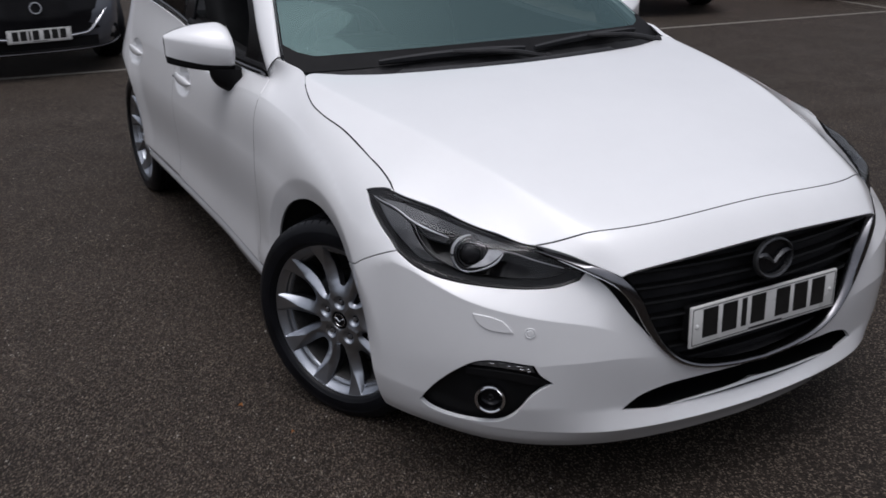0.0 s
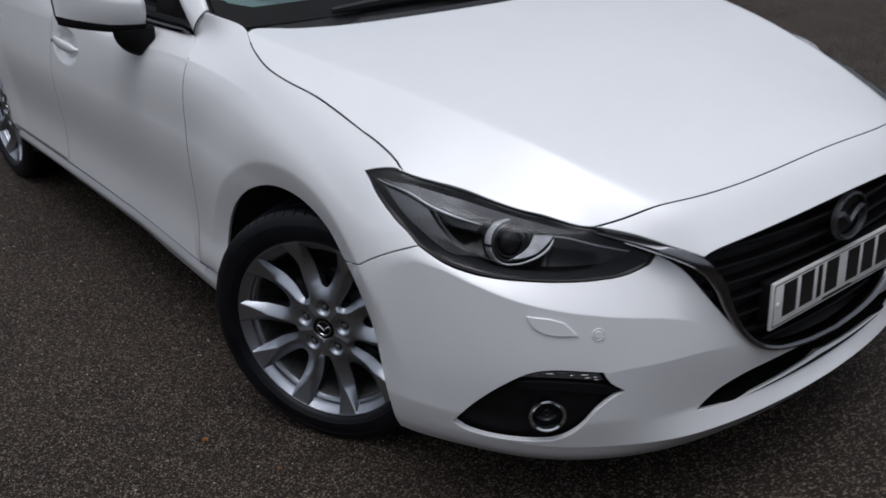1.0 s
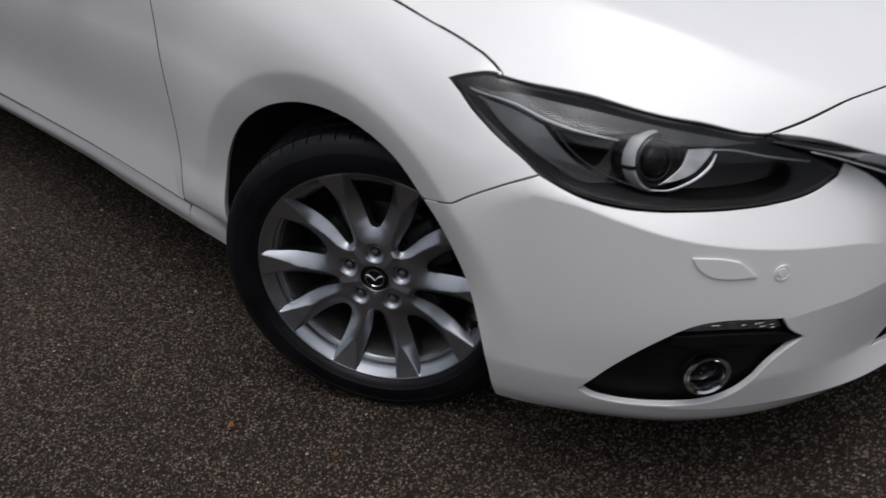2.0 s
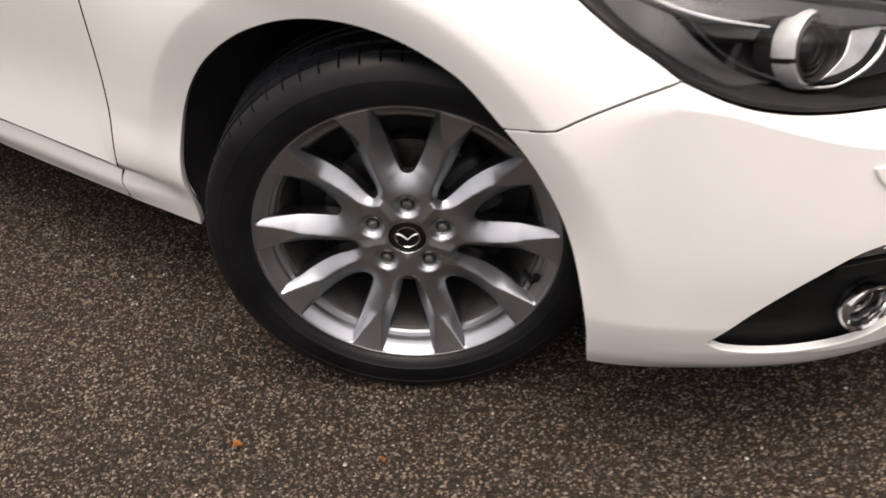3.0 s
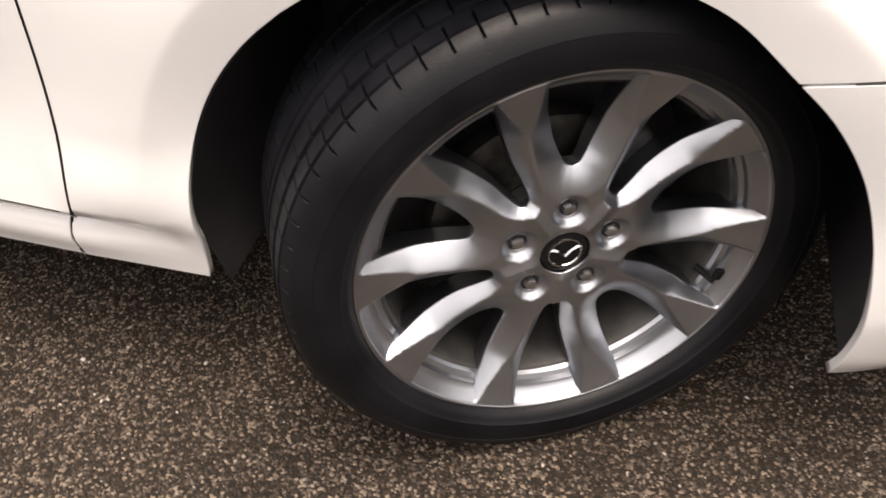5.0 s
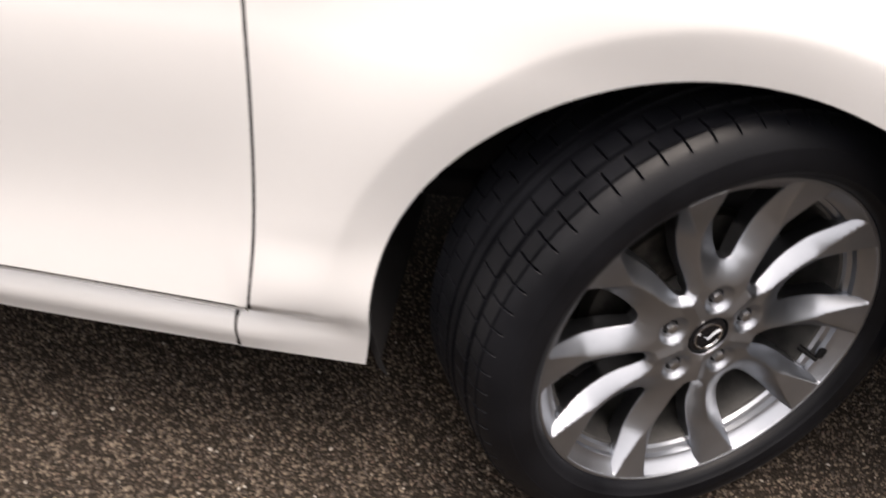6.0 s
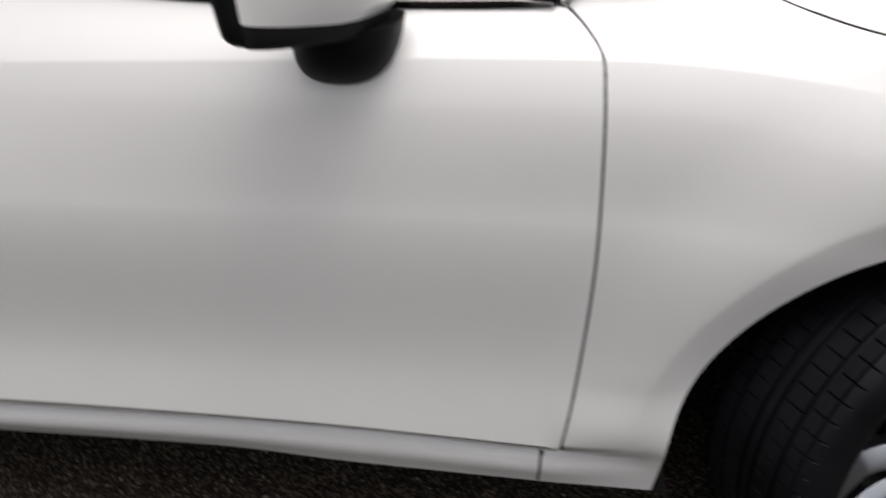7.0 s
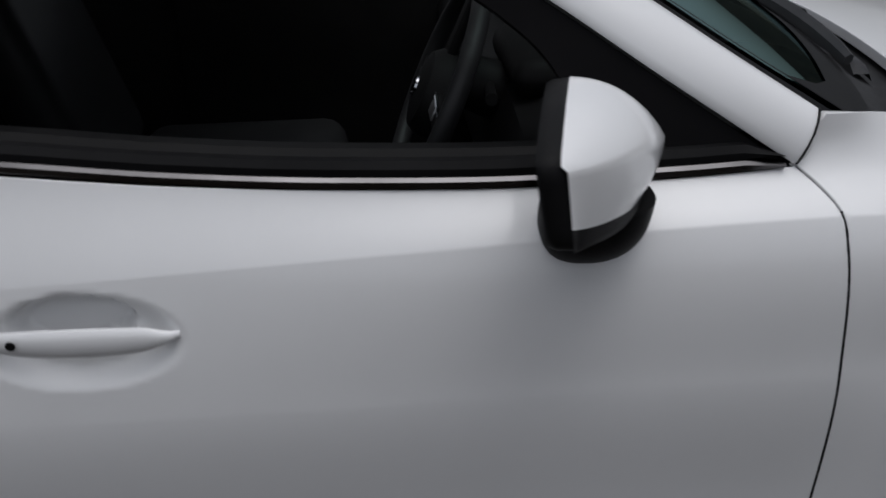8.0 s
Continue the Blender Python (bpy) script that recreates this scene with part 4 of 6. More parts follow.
panel_data.sign = 1
cover_d = panel_data(lamp_skin, LAMP_LOOP, step=.012, gap=.003, depth=.0)
bowl_d = panel_data(lamp_shell(.085), LAMP_LOOP, step=.02, gap=.0, depth=0)


def ring_only(surf_a, surf_b, loop, gap_a, gap_b):
    """A band between an outline on one surface and the same outline on a deeper one."""
    n = side_normals(loop)
    a, b = loop - n * gap_a, loop - n * gap_b
    pa, pb = surf_a(a[:, 0], a[:, 1]), surf_b(b[:, 0], b[:, 1])
    return loft([[p, q] for p, q in zip(pa, pb)] + [[pa[0], pb[0]]])


def lamp_points(surf, pts, step=.008):
    q = smooth_line(pts, step)
    return surf(q[:, 0], q[:, 1])


for side in (1, -1):
    keep = (lambda d: d) if side > 0 else mirrored
    turn = (lambda b: b) if side > 0 else flip_y
    v, f, n = keep(bowl_d)
    lamp = link_mesh("headlamp", v, f, GLOSS_BLACK, car, "swept-back headlamp with clear cover, black bowl and round projector", normals=n)
    v, f, n = keep(cover_d)
    ob = link_mesh("lamp_cover", v, f, LAMP_GLASS, lamp, "clear plastic headlamp cover", normals=n)
    ob.visible_shadow = False
    part("lamp_wall", turn(ring_only(body, lamp_shell(.085), LAMP_LOOP, .003, .0)), BLACK_PLASTIC, lamp)
    part("lamp_seal", turn(ring_only(lamp_shell(-.0005), lamp_shell(.002), LAMP_LOOP, .0015, .0055)), GLOSS_BLACK, lamp)
    # smoked upper bezel from tip towards nose, its grey also standing for reflected sky
    band = panel_data(inner_shell(.016), outline(.009, [(.025, .781), (.10, .778), (.20, .760), (.31, .741), (.43, .722), (.53, .708)], [(.53, .708), (.45, .703), (.379, .706)], [(.379, .706), (.306, .722), (.215, .722), (.158, .738), (.094, .759), (.025, .781)]), step=.012, depth=.008)
    v, f, n = keep(band)
    link_mesh("lamp_bezel", v, f, SMOKED, lamp, "smoked upper bezel, its grey also standing for sky reflection", normals=n)
    path = lamp_points(lamp_shell(.014), [(.012, .777), (.094, .757), (.158, .735), (.215, .719), (.276, .708)])
    part("light_blade", turn(tube(path, list(np.interp(np.linspace(0, 1, len(path)), (0, .3, .7, 1), (.0010, .0017, .0022, .0012))), 8)), LIGHT_GUIDE, lamp, "thin chrome light blade")
    path = lamp_points(lamp_shell(.016), [(.160, .733), (.175, .722), (.196, .703), (.234, .678), (.284, .657), (.344, .642)])
    part("lower_blade", turn(tube(path, list(np.interp(np.linspace(0, 1, len(path)), (0, .5, 1), (.0012, .0009, .0010))), 8)), SMOKED, lamp)
    wedge = panel_data(lamp_shell(.022), outline(.009, [(.03, .768), (.094, .750), (.152, .730)], [(.152, .730), (.190, .700), (.228, .674), (.28, .652)], [(.28, .652), (.23, .656), (.17, .682), (.09, .723), (.03, .768)]), step=.010, depth=.01)
    v, f, n = keep(wedge)
    link_mesh("side_reflector", v, f, SMOKED, lamp, "smoked grey side reflector", normals=n)
    rail = panel_data(lamp_shell(.034), outline(.008, [(.162, .726), (.215, .712), (.272, .702)], [(.272, .702), (.262, .690)], [(.262, .690), (.205, .700), (.162, .726)]), step=.01, depth=.02)
    v, f, n = keep(rail)
    link_mesh("blade_shelf", v, f, DARK_TRIM, lamp, normals=n)
    # projector barrel, lens and signature ring
    p, n = on_nose(.345, .690, -.036)
    n = (n + Vector((.75, .12, -.14))).normalized()
    part("projector_shroud", turn(set_on(lathe([(.044, -.05), (.0435, .0), (.042, .010), (.0385, .0125), (.0365, .006), (.0355, -.008)], 44, "z"), p, n)), SMOKED, lamp, "satin projector shroud")
    part("projector_lens", turn(set_on(lathe([(.0, .012), (.010, .0115), (.018, .0085), (.0250, .002), (.0285, -.008)], 40, "z"), p, n)), GLOSS_BLACK, lamp, "dark glass projector lens")
    part("lens_ring", turn(set_on(lathe([(.0285, -.006), (.029, .001), (.031, .002), (.0345, -.003), (.0360, -.010)], 40, "z"), p, n)), DARK_TRIM, lamp)
    for a, b in ((88, 176), (184, 262)):
        rows = []
        for w in np.linspace(radians(a), radians(b), 22):
            o = np.array((math.cos(w), math.sin(w), 0))
            rows.append([o * r + np.array((0, 0, h)) for r, h in ((.0442, .004), (.0450, .012), (.0468, .0125), (.0492, .006), (.0500, -.012), (.0480, -.020))])
        part("light_ring", turn(set_on(loft(rows), p, n)), LIGHT_GUIDE, lamp, "chrome signature light ring round the projector")
    leaf_d = panel_data(lamp_shell(.026), outline(.008, [(.345, .646), (.382, .650), (.415, .660), (.447, .684)], [(.447, .684), (.453, .693), (.40, .694)], [(.40, .694), (.388, .672), (.345, .646)]), step=.008, depth=.012)
    v, f, n2 = keep(leaf_d)
    link_mesh("leaf_reflector", v, f, BRUSHED, lamp, "satin leaf-shaped reflector", normals=n2)
    path = lamp_points(lamp_shell(.016), [(.335, .644), (.365, .643), (.390, .648), (.418, .658), (.440, .672), (.452, .688)])
    part("leaf_edge", turn(tube(path, list(np.interp(np.linspace(0, 1, len(path)), (0, .5, .85, 1), (.0010, .0022, .0030, .0014))), 8)), LIGHT_GUIDE, lamp, "bright chrome reflector edge")
    rib = tube(lamp_points(lamp_shell(.016), [(.443, .694), (.489, .692), (.557, .679), (.633, .663)]), .0014, 6)
    part("bezel_rib", turn(rib), BRUSHED, lamp)

# ---- doors, sills, quarter panels ----
belt = lambda x: float(spline((-3.4, 1.09), (-2.6, 1.055), (-1.85, 1.012), (-1.581, .984), (-1.386, .962), (-1.187, .947), (-.953, .939), (-.768, .941), (-.60, .948))(x))
BPOST = -1.68
DOOR_BACK = [(sx(BPOST + .03), belt(BPOST + .03)), (sx(-1.66), .8), (sx(-1.655), .55), (sx(-1.66), .325)]
low_edge = lambda a, b: [(sx(x), float(ROWS[3][0](sx(x)))) for x in np.linspace(a, b, 8)]
front_door_loop = outline(STEP, DOOR_SEAM[::-1], [(sx(x), belt(x)) for x in np.linspace(-.615, BPOST + .03, 14)], DOOR_BACK, low_edge(-1.66, -.584))
def scooped(cx):
    """The door's skin with a shallow oval and a deeper finger hollow behind the handle."""
    def f(s, z):
        p = body(s, z)
        oval = np.hypot((s - sx(cx)) / .128, (z - .791) / .061)
        well = np.hypot((s - sx(cx) + .012) / .082, (z - .810) / .041)
        p[..., 1] += .018 * ramp(1.03, .58, oval) + .030 * ramp(1.0, .72, well)
        return p
    return f


def grip(cx, cz):
    """A pull handle bridging its hollow."""
    rows = []
    for u in np.linspace(0, 1, 26):
        x = cx + .118 - .236 * u
        s = sx(x)
        skin = float(body(np.array([s]), np.array([cz]))[0, 1])
        rise = math.sin(math.pi * min(max(u, .0), 1)) ** .45
        y = skin + .004 - .016 * rise
        h = .0195 * (math.sin(math.pi * (.04 + .92 * u)) ** .35) * min(1, .45 + u / .30)
        z = cz + .004 * (u - .5)
        w = np.linspace(0, 2 * np.pi, 14, endpoint=False)
        rows.append([(x, y + .009 * math.cos(k) * (.5 + .5 * rise), z + h * math.sin(k)) for k in w])
    return loft(rows, closed=True, caps=True)


HANDLE_X = -1.506
panel_data.sign = 1
doors = sheet("front_door", scooped(HANDLE_X), front_door_loop, WHITE, car, step=.0065, lines=(CREASE,))
for side, door in zip((1, -1), doors):
    turn = (lambda b: b) if side > 0 else flip_y
    part("door_handle", turn(grip(HANDLE_X, .798)), WHITE, door)
    p = body(np.array([sx(-1.581)]), np.array([.804]))[0]
    if side > 0:
        part("key_sensor", set_on(lathe([(0, .0016), (.005, .0014), (.0062, .0)], 18, "z"), Vector((p[0], p[1] - .0225, p[2])), Vector((0, -1, 0))), BLACK_PLASTIC, door, "small black touch sensor")
    # chrome strip, rubber seal and inner panel along the belt
    xs = np.linspace(-.63, BPOST + .03, 40)
    for name, z0, z1, dy, mt, bulge, ridge in (("belt_strip", .000, .0150, .004, BELT_CHROME, .0035, .64), ("belt_seal", .0135, .034, .001, BLACK_PLASTIC, .0035, .5)):
        rows = []
        for x in xs:
            b = belt(x)
            k = min(1, (-.63 - x) / .10 + .45)
            y0, y1 = -green(x, b + z0) - dy, -green(x, b + z1 * k) - dy
            rows.append([(x, y0 + .008, b + z0), (x, y0, b + z0 + .001), (x, y0 * (1 - ridge) + y1 * ridge - bulge, b + z0 * (1 - ridge) + z1 * k * ridge), (x, y1, b + z1 * k - .001), (x, y1 + .012, b + z1 * k)])
        part(name, turn(loft(rows)), mt, door)
    rows = []
    for x in xs:
        b = belt(x) + .034
        y = -green(x, b)
        rows.append([(x, y + .012, b - .004), (x, y + .03, b + .004), (x, y + .075, b - .004), (x, y + .10, b - .05), (x, y + .09, b - .25), (x, y + .10, .38)])
    part("door_card", turn(loft(rows)), CABIN, door)

# rear door and quarter, with the wheel opening
REAR = ARCH[0] - 2.70
rear_door_loop = outline(.02, [(sx(-1.66), .325), (sx(-1.655), .55), (sx(-1.66), .8), (sx(BPOST + .03), belt(BPOST + .03))], [(sx(x), belt(x)) for x in np.linspace(BPOST + .03, -2.62, 9)],
                         [(sx(-2.62), belt(-2.62)), (sx(-2.58), .9), (sx(-2.5), .72), (sx(-2.36), .52)], [(sx(-2.36), .52), (sx(-2.31), .42), (sx(-2.30), .33)], [(sx(-2.30), .33), (sx(-1.66), .325)])
rear_doors = sheet("rear_door", scooped(-2.40), rear_door_loop, WHITE, car, step=.016, lines=(CREASE,))
for side, door in zip((1, -1), rear_doors):
    turn = (lambda b: b) if side > 0 else flip_y
    part("door_handle", turn(grip(-2.40, .796)), WHITE, door)
    xs = np.linspace(BPOST + .02, -2.62, 26)
    rows = []
    for x in xs:
        b = belt(x)
        rows.append([(x, -green(x, b) - .003 + k, b + h) for k, h in ((.008, .002), (0, .003), (.002, .015), (.012, .016))])
    part("belt_strip", turn(loft(rows)), BELT_CHROME, door)
    rows = []
    for x in np.linspace(-1.60, -2.62, 16):
        b = belt(x) + .03
        y = -green(x, b)
        rows.append([(x, y + .012, b), (x, y + .05, b + .004), (x, y + .08, b - .05), (x, y + .08, .60), (x, y + .10, .34)])
    part("rear_door_card", turn(loft(rows)), CABIN, door)
quarter_loop = outline(.025, [(sx(-2.30), .33), (sx(-2.31), .42), (sx(-2.36), .52)], [(sx(-2.36), .52), (sx(-2.5), .72), (sx(-2.58), .9), (sx(-2.62), belt(-2.62))], [(sx(-2.62), belt(-2.62)), (sx(-3.2), 1.085)], [(sx(-3.2), 1.085), (sx(-3.48), 1.0), (sx(-3.55), .85), (sx(-3.58), .5), (sx(-3.55), .25)],
                       [(sx(-3.55), .25), (sx(-3.09), .24)], [(s, z) for s, z in arch(REAR, 180, 0, 26)], [arch(REAR, 0, 0, 1)[0], (sx(-2.35), .25)], [(sx(-2.35), .25), (sx(-2.30), .33)])
sheet("quarter_panel", body, quarter_loop, WHITE, car, step=.025, lines=(CREASE,), rings=((sx(REAR), ARCH[1], .418, .446),))
sill_loop = outline(STEP, [(s, float(ROWS[2][0](s))) for s in np.linspace(-.861, sx(-2.32), 14)], [(sx(-2.32), float(ROWS[2][0](sx(-2.32)))), (sx(-2.34), .252)], [(s, float(ROWS[0][0](s)) + .001) for s in np.linspace(sx(-2.34), -.863, 12)], [(-.863, .209), (-.861, float(ROWS[2][0](-.861)))])
sheet("sill", body, sill_loop, WHITE, car, step=.012)
hem, gap_rows = [], []
for x in np.linspace(-.589, -2.32, 40):
    z2, z3 = float(ROWS[2][0](sx(x))), float(ROWS[3][0](sx(x)))
    p = body(np.array([sx(x)]), np.array([z2]))[0]
    q = body(np.array([sx(x)]), np.array([z3]))[0]
    hem.append([(x, q[1] + .0015, z3 + .0012), (x, q[1] + .004, z3 - .005), (x, q[1] + .012, z2 * .6 + z3 * .4), (x, q[1] + .022, z2 + .0065), (x, q[1] + .05, z2 + .008)])
    gap_rows.append([(x, p[1] + .002, z2 - .002), (x, p[1] + .006, z2 + .001), (x, p[1] + .03, z2 + .007)])
for turn, door in zip(((lambda b: b), flip_y), doors):
    part("door_hem", turn(loft(hem)), WHITE, door)
    part("sill_seal", turn(loft(gap_rows)), BLACK_PLASTIC, car, "black rubber seal between door and sill")

# ---- dark rubber seals just under the skin along the panel gaps ----
def seal(pts, surf, width=.005, material=BLACK_PLASTIC):
    q = smooth_line([(*p, 0) for p in pts], .02)[:, :2]
    t = np.gradient(q, axis=0)
    n = np.stack([-t[:, 1], t[:, 0]], 1) / (np.linalg.norm(t, axis=1)[:, None] + 1e-9)
    rows = [[tuple(surf(*(p + d * k))) for k in (-width, 0, width)] for p, d in zip(q, n)]
    for turn in ((lambda b: b), flip_y):
        part("panel_seal", turn(loft(rows)), material, car)


for pts in (DOOR_SEAM[2:], DOOR_BACK, low_edge(-1.66, -.60)):
    seal(pts, deep(.0005), .0034)
seal([(-.858, .285), (-.862, .212)], deep(.0012), .0020)
seal(JOINT[1:], deep(.0008), .0016, JOINT_GREY)
seal(SHUT_LINE[:-2], lambda s, z: body(s, z) + np.array((0, .0008, -.0014)), .0014)
seal([p for p in seam[:13]], lambda u, v: top(u, v) - np.array((0, 0, .0008)), .0028)

# ---- pillars, roof, screen ----
PILLAR_LOW = smooth_line([(-.617, -.801, .949), (-.70, -.787, 1.004), (-.79, -.769, 1.063), (-.92, -.735, 1.150), (-1.08, -.692, 1.248), (-1.25, -.652, 1.330), (-1.40, -.630, 1.378)], .03)
PILLAR_UP = smooth_line([(-.583, -.770, 1.013), (-.69, -.738, 1.080), (-.785, -.709, 1.141), (-.93, -.668, 1.232), (-1.08, -.632, 1.315), (-1.22, -.600, 1.380), (-1.34, -.585, 1.412)], .03)


def resample(p, n):
    d = np.concatenate([[0], np.cumsum(np.linalg.norm(np.diff(p, axis=0), axis=1))])
    return np.stack([np.interp(np.linspace(0, d[-1], n), d, p[:, k]) for k in range(3)], 1)


rows = []
for a, c in zip(resample(PILLAR_LOW, 34), resample(PILLAR_UP, 34)):
    out = np.array((.25, -.86, .42))
    out /= np.linalg.norm(out)
    rows.append([a + np.array((0, .016, 0)), a + np.array((0, .001, 0))] + [a + (c - a) * u + out * .012 * math.sin(math.pi * u) ** .8 for u in (.03, .15, .3, .5, .7, .85, .97)] + [c + np.array((-.002, .006, -.002)), c + np.array((-.006, .016, -.012))])
for turn in ((lambda q: q), flip_y):
    part("pillar", turn(loft(rows)), WHITE, car, sharp=50)
foot_rows = [[np.array(p) + np.array(d) for p in rows[0]] for d in ((-.006, .003, -.001), (.006, .008, -.008), (.024, .022, -.026), (.055, .045, -.07))]
for turn in ((lambda q: q), flip_y):
    part("pillar_foot", turn(loft(foot_rows)), WHITE, car, sharp=50)
    part("panel_seal", turn(tube([np.array(p) + np.array((.0012, -.0012, .0008)) for p in rows[0][1:]], .0016, 6)), BLACK_PLASTIC, car)
# black sash behind the pillar and the mirror corner
sash_loop = outline(.016, [(-.625, .951), (-.70, 1.000), (-.79, 1.060), (-.92, 1.147), (-1.08, 1.245), (-1.25, 1.327), (-1.40, 1.376), (-1.70, 1.39)], [(-1.70, 1.39), (-1.70, 1.35)],
                    [(-1.70, 1.35), (-1.43, 1.343), (-1.28, 1.295), (-1.12, 1.215), (-1.0, 1.145), (-.93, 1.085), (-.90, 1.03), (-.895, .958)], [(-.895, .958), (-.625, .951)])


def inset(f, d):
    def g(x, z):
        p = f(x, z)
        p[..., 1] += d
        return p
    return g


sheet("window_sash", inset(glasshouse, .008), sash_loop, SASH_BLACK, car, step=.025)
post_loop = outline(.03, [(-1.62, belt(-1.62) + .016), (-1.66, 1.36)], [(-1.66, 1.36), (-1.77, 1.36)], [(-1.77, 1.36), (-1.75, belt(-1.75) + .016)], [(-1.75, belt(-1.75) + .016), (-1.62, belt(-1.62) + .016)])
sheet("door_post", inset(glasshouse, .006), post_loop, GLOSS_BLACK, car, step=.03)
glass_loop = outline(.03, [(-1.785, belt(-1.785) + .014), (-1.79, 1.37)], [(-1.79, 1.37), (-2.3, 1.35), (-2.75, 1.28)], [(-2.75, 1.28), (-3.0, 1.11)], [(-3.0, 1.11), (-2.4, belt(-2.4) + .014), (-1.785, belt(-1.785) + .014)])
for ob in sheet("rear_side_glass", inset(glasshouse, .010), glass_loop, SIDE_GLASS, car, step=.06, depth=0):
    ob.visible_shadow = False

SCREEN_EDGE = spline((.965, -.487), (1.015, -.568), (1.08, -.675), (1.142, -.772), (1.23, -.915), (1.315, -1.065), (1.40, -1.24))
SCREEN_HALF = spline((.965, .768), (1.015, .760), (1.08, .732), (1.142, .704), (1.23, .663), (1.315, .627), (1.40, .588))


def screen_row(z, k):
    """One level of the windscreen from side to side."""
    xe, ye = float(SCREEN_EDGE(z)), float(SCREEN_HALF(z))
    return [(xe + .125 * (1 - abs(y / ye) ** 2.2) * k, y, z + .012 * (1 - (y / ye) ** 2)) for y in np.linspace(-ye, ye, 33)]


zs = np.concatenate([np.linspace(.970, 1.02, 5), np.linspace(1.06, 1.385, 14)])
screen_rows = [screen_row(z, 1.0) for z in zs]
ob = part("windscreen", loft(screen_rows), SCREEN_GLASS, car, "tinted windscreen with a black printed border", sharp=60)
ob.visible_shadow = False
screen = ob
# printed border and rubber edge of the screen
for i, j in ((0, 1), (32, 31)):
    rows = [[tuple(np.array(r[i]) * (1 - u) + np.array(r[j]) * u + np.array((.0012, 0, .0015))) for u in (0, .06, .12)] for r in screen_rows]
    part("screen_border", loft(rows), BLACK_PLASTIC, screen, sharp=60)
rows = []
for u in (0, .25, .5, .75, 1):
    rows.append([])
    for p in screen_row(1.0, 1.0):
        hem = .970 + (.040 + .040 * ramp(.66, .775, abs(p[1])) ** 1.6) * u
        q = np.array([np.interp(hem, zs, [r[len(rows[-1])][k] for r in screen_rows]) for k in range(3)])
        rows[-1].append((q[0] + .0016, q[1], q[2] + .0020))
part("screen_border", loft(rows), BLACK_PLASTIC, screen, sharp=60)
# filler between screen and pillar
for turn in ((lambda b: b), flip_y):
    rows = []
    for z, r in zip(zs, screen_rows):
        pz = max(z, 1.013)
        up = np.array([np.interp(pz, PILLAR_UP[:, 2], PILLAR_UP[:, k]) for k in range(3)])
        e = np.array(r[0])
        rows.append([e + np.array((-.003, 0, -.004)), (e + up) / 2 + np.array((-.004, 0, -.006)), up + np.array((-.004, .010, -.006))])
    part("screen_gutter", turn(loft(rows)), GLOSS_BLACK, car)
# roof, tail
ROOF = ((-1.13, 1.398, .50), (-1.3, 1.428, .585), (-1.75, 1.452, .60), (-2.3, 1.432, .59), (-2.8, 1.385, .565), (-2.98, 1.352, .55))
rows = []
for x, z, w in ROOF:
    rows.append([(x - .05 * (y / w) ** 2, y, z - .05 * (y / w) ** 4 - .012 * (y / w) ** 2) for y in np.linspace(-w - .02, w + .02, 25)])
bm = loft(rows)
bmesh.ops.solidify(bm, geom=bm.faces[:], thickness=.02)
part("roof", bm, WHITE, car)
rows = []
for x, z in ((-1.30, 1.405), (-1.75, 1.415), (-2.3, 1.40), (-2.75, 1.345), (-2.98, 1.29), (-3.2, 1.12)):
    g = float(green(x, z - .02))
    rows.append([(x, -g - .003, z - .045), (x, -g - .004, z - .01), (x, -g + .04, z + .008), (x, -g + .10, z + .010)])
for turn in ((lambda b: b), flip_y):
    part("roof_rail", turn(loft(rows)), WHITE, car)
rows = [[(x, y, z - .01 * (y / .6) ** 2) for y in np.linspace(-w, w, 17)] for x, z, w in ((-2.97, 1.35, .56), (-3.15, 1.24, .60), (-3.34, 1.08, .66))]
ob = part("rear_glass", loft(rows), SIDE_GLASS, car)
rows = [[(x - .0 + .10 * (abs(y) / .8) ** 3, y, z) for y in np.linspace(-w, w, 21)] for x, z, w in ((-3.34, 1.08, .60), (-3.48, 1.02, .61), (-3.53, .85, .62), (-3.49, .70, .63), (-3.56, .62, .64), (-3.58, .45, .64), (-3.53, .26, .62))]
part("tailgate", loft(rows), WHITE, car)

# cowl and wipers
rows = []
cowl_front = spline((0, -.262), (.161, -.270), (.292, -.284), (.413, -.302), (.524, -.326), (.58, -.347), (.635, -.371), (.668, -.395), (.694, -.412), (.722, -.424), (.75, -.435))
for y in np.linspace(-.742, .742, 61):
    xb = float(cowl_front(abs(y)))
    zb = float(bonnet_z(np.array(xb + .01), np.array(y))) - .022
    across = [p[1] for p in screen_rows[1]]
    sx0, sz0 = (float(np.interp(y, across, [p[k] for p in screen_rows[1]])) for k in (0, 2))
    sz0 = sz0 - .003
    back = min(sx0 + .006, xb - .02)
    rib = .004 * (abs(y) % .16 < .02)
    rows.append([(xb + .03, y, zb - .02), (xb + .012, y, zb - .004), (xb - .012, y, zb - .006), (xb * .7 + back * .3, y, zb * .7 + sz0 * .3 - .020 + rib), (xb * .35 + back * .65, y, zb * .35 + sz0 * .65 - .014 + rib), (back, y, sz0)])
part("cowl", loft(rows), WIPER_RUBBER, car, "black plastic scuttle under the windscreen")


def screen_at(y, z, d):
    r = screen_row(z, 1.0)
    ys_ = [p[1] for p in r]
    return np.array((np.interp(y, ys_, [p[0] for p in r]) + .55 * d, y, np.interp(y, ys_, [p[2] for p in r]) + .83 * d))


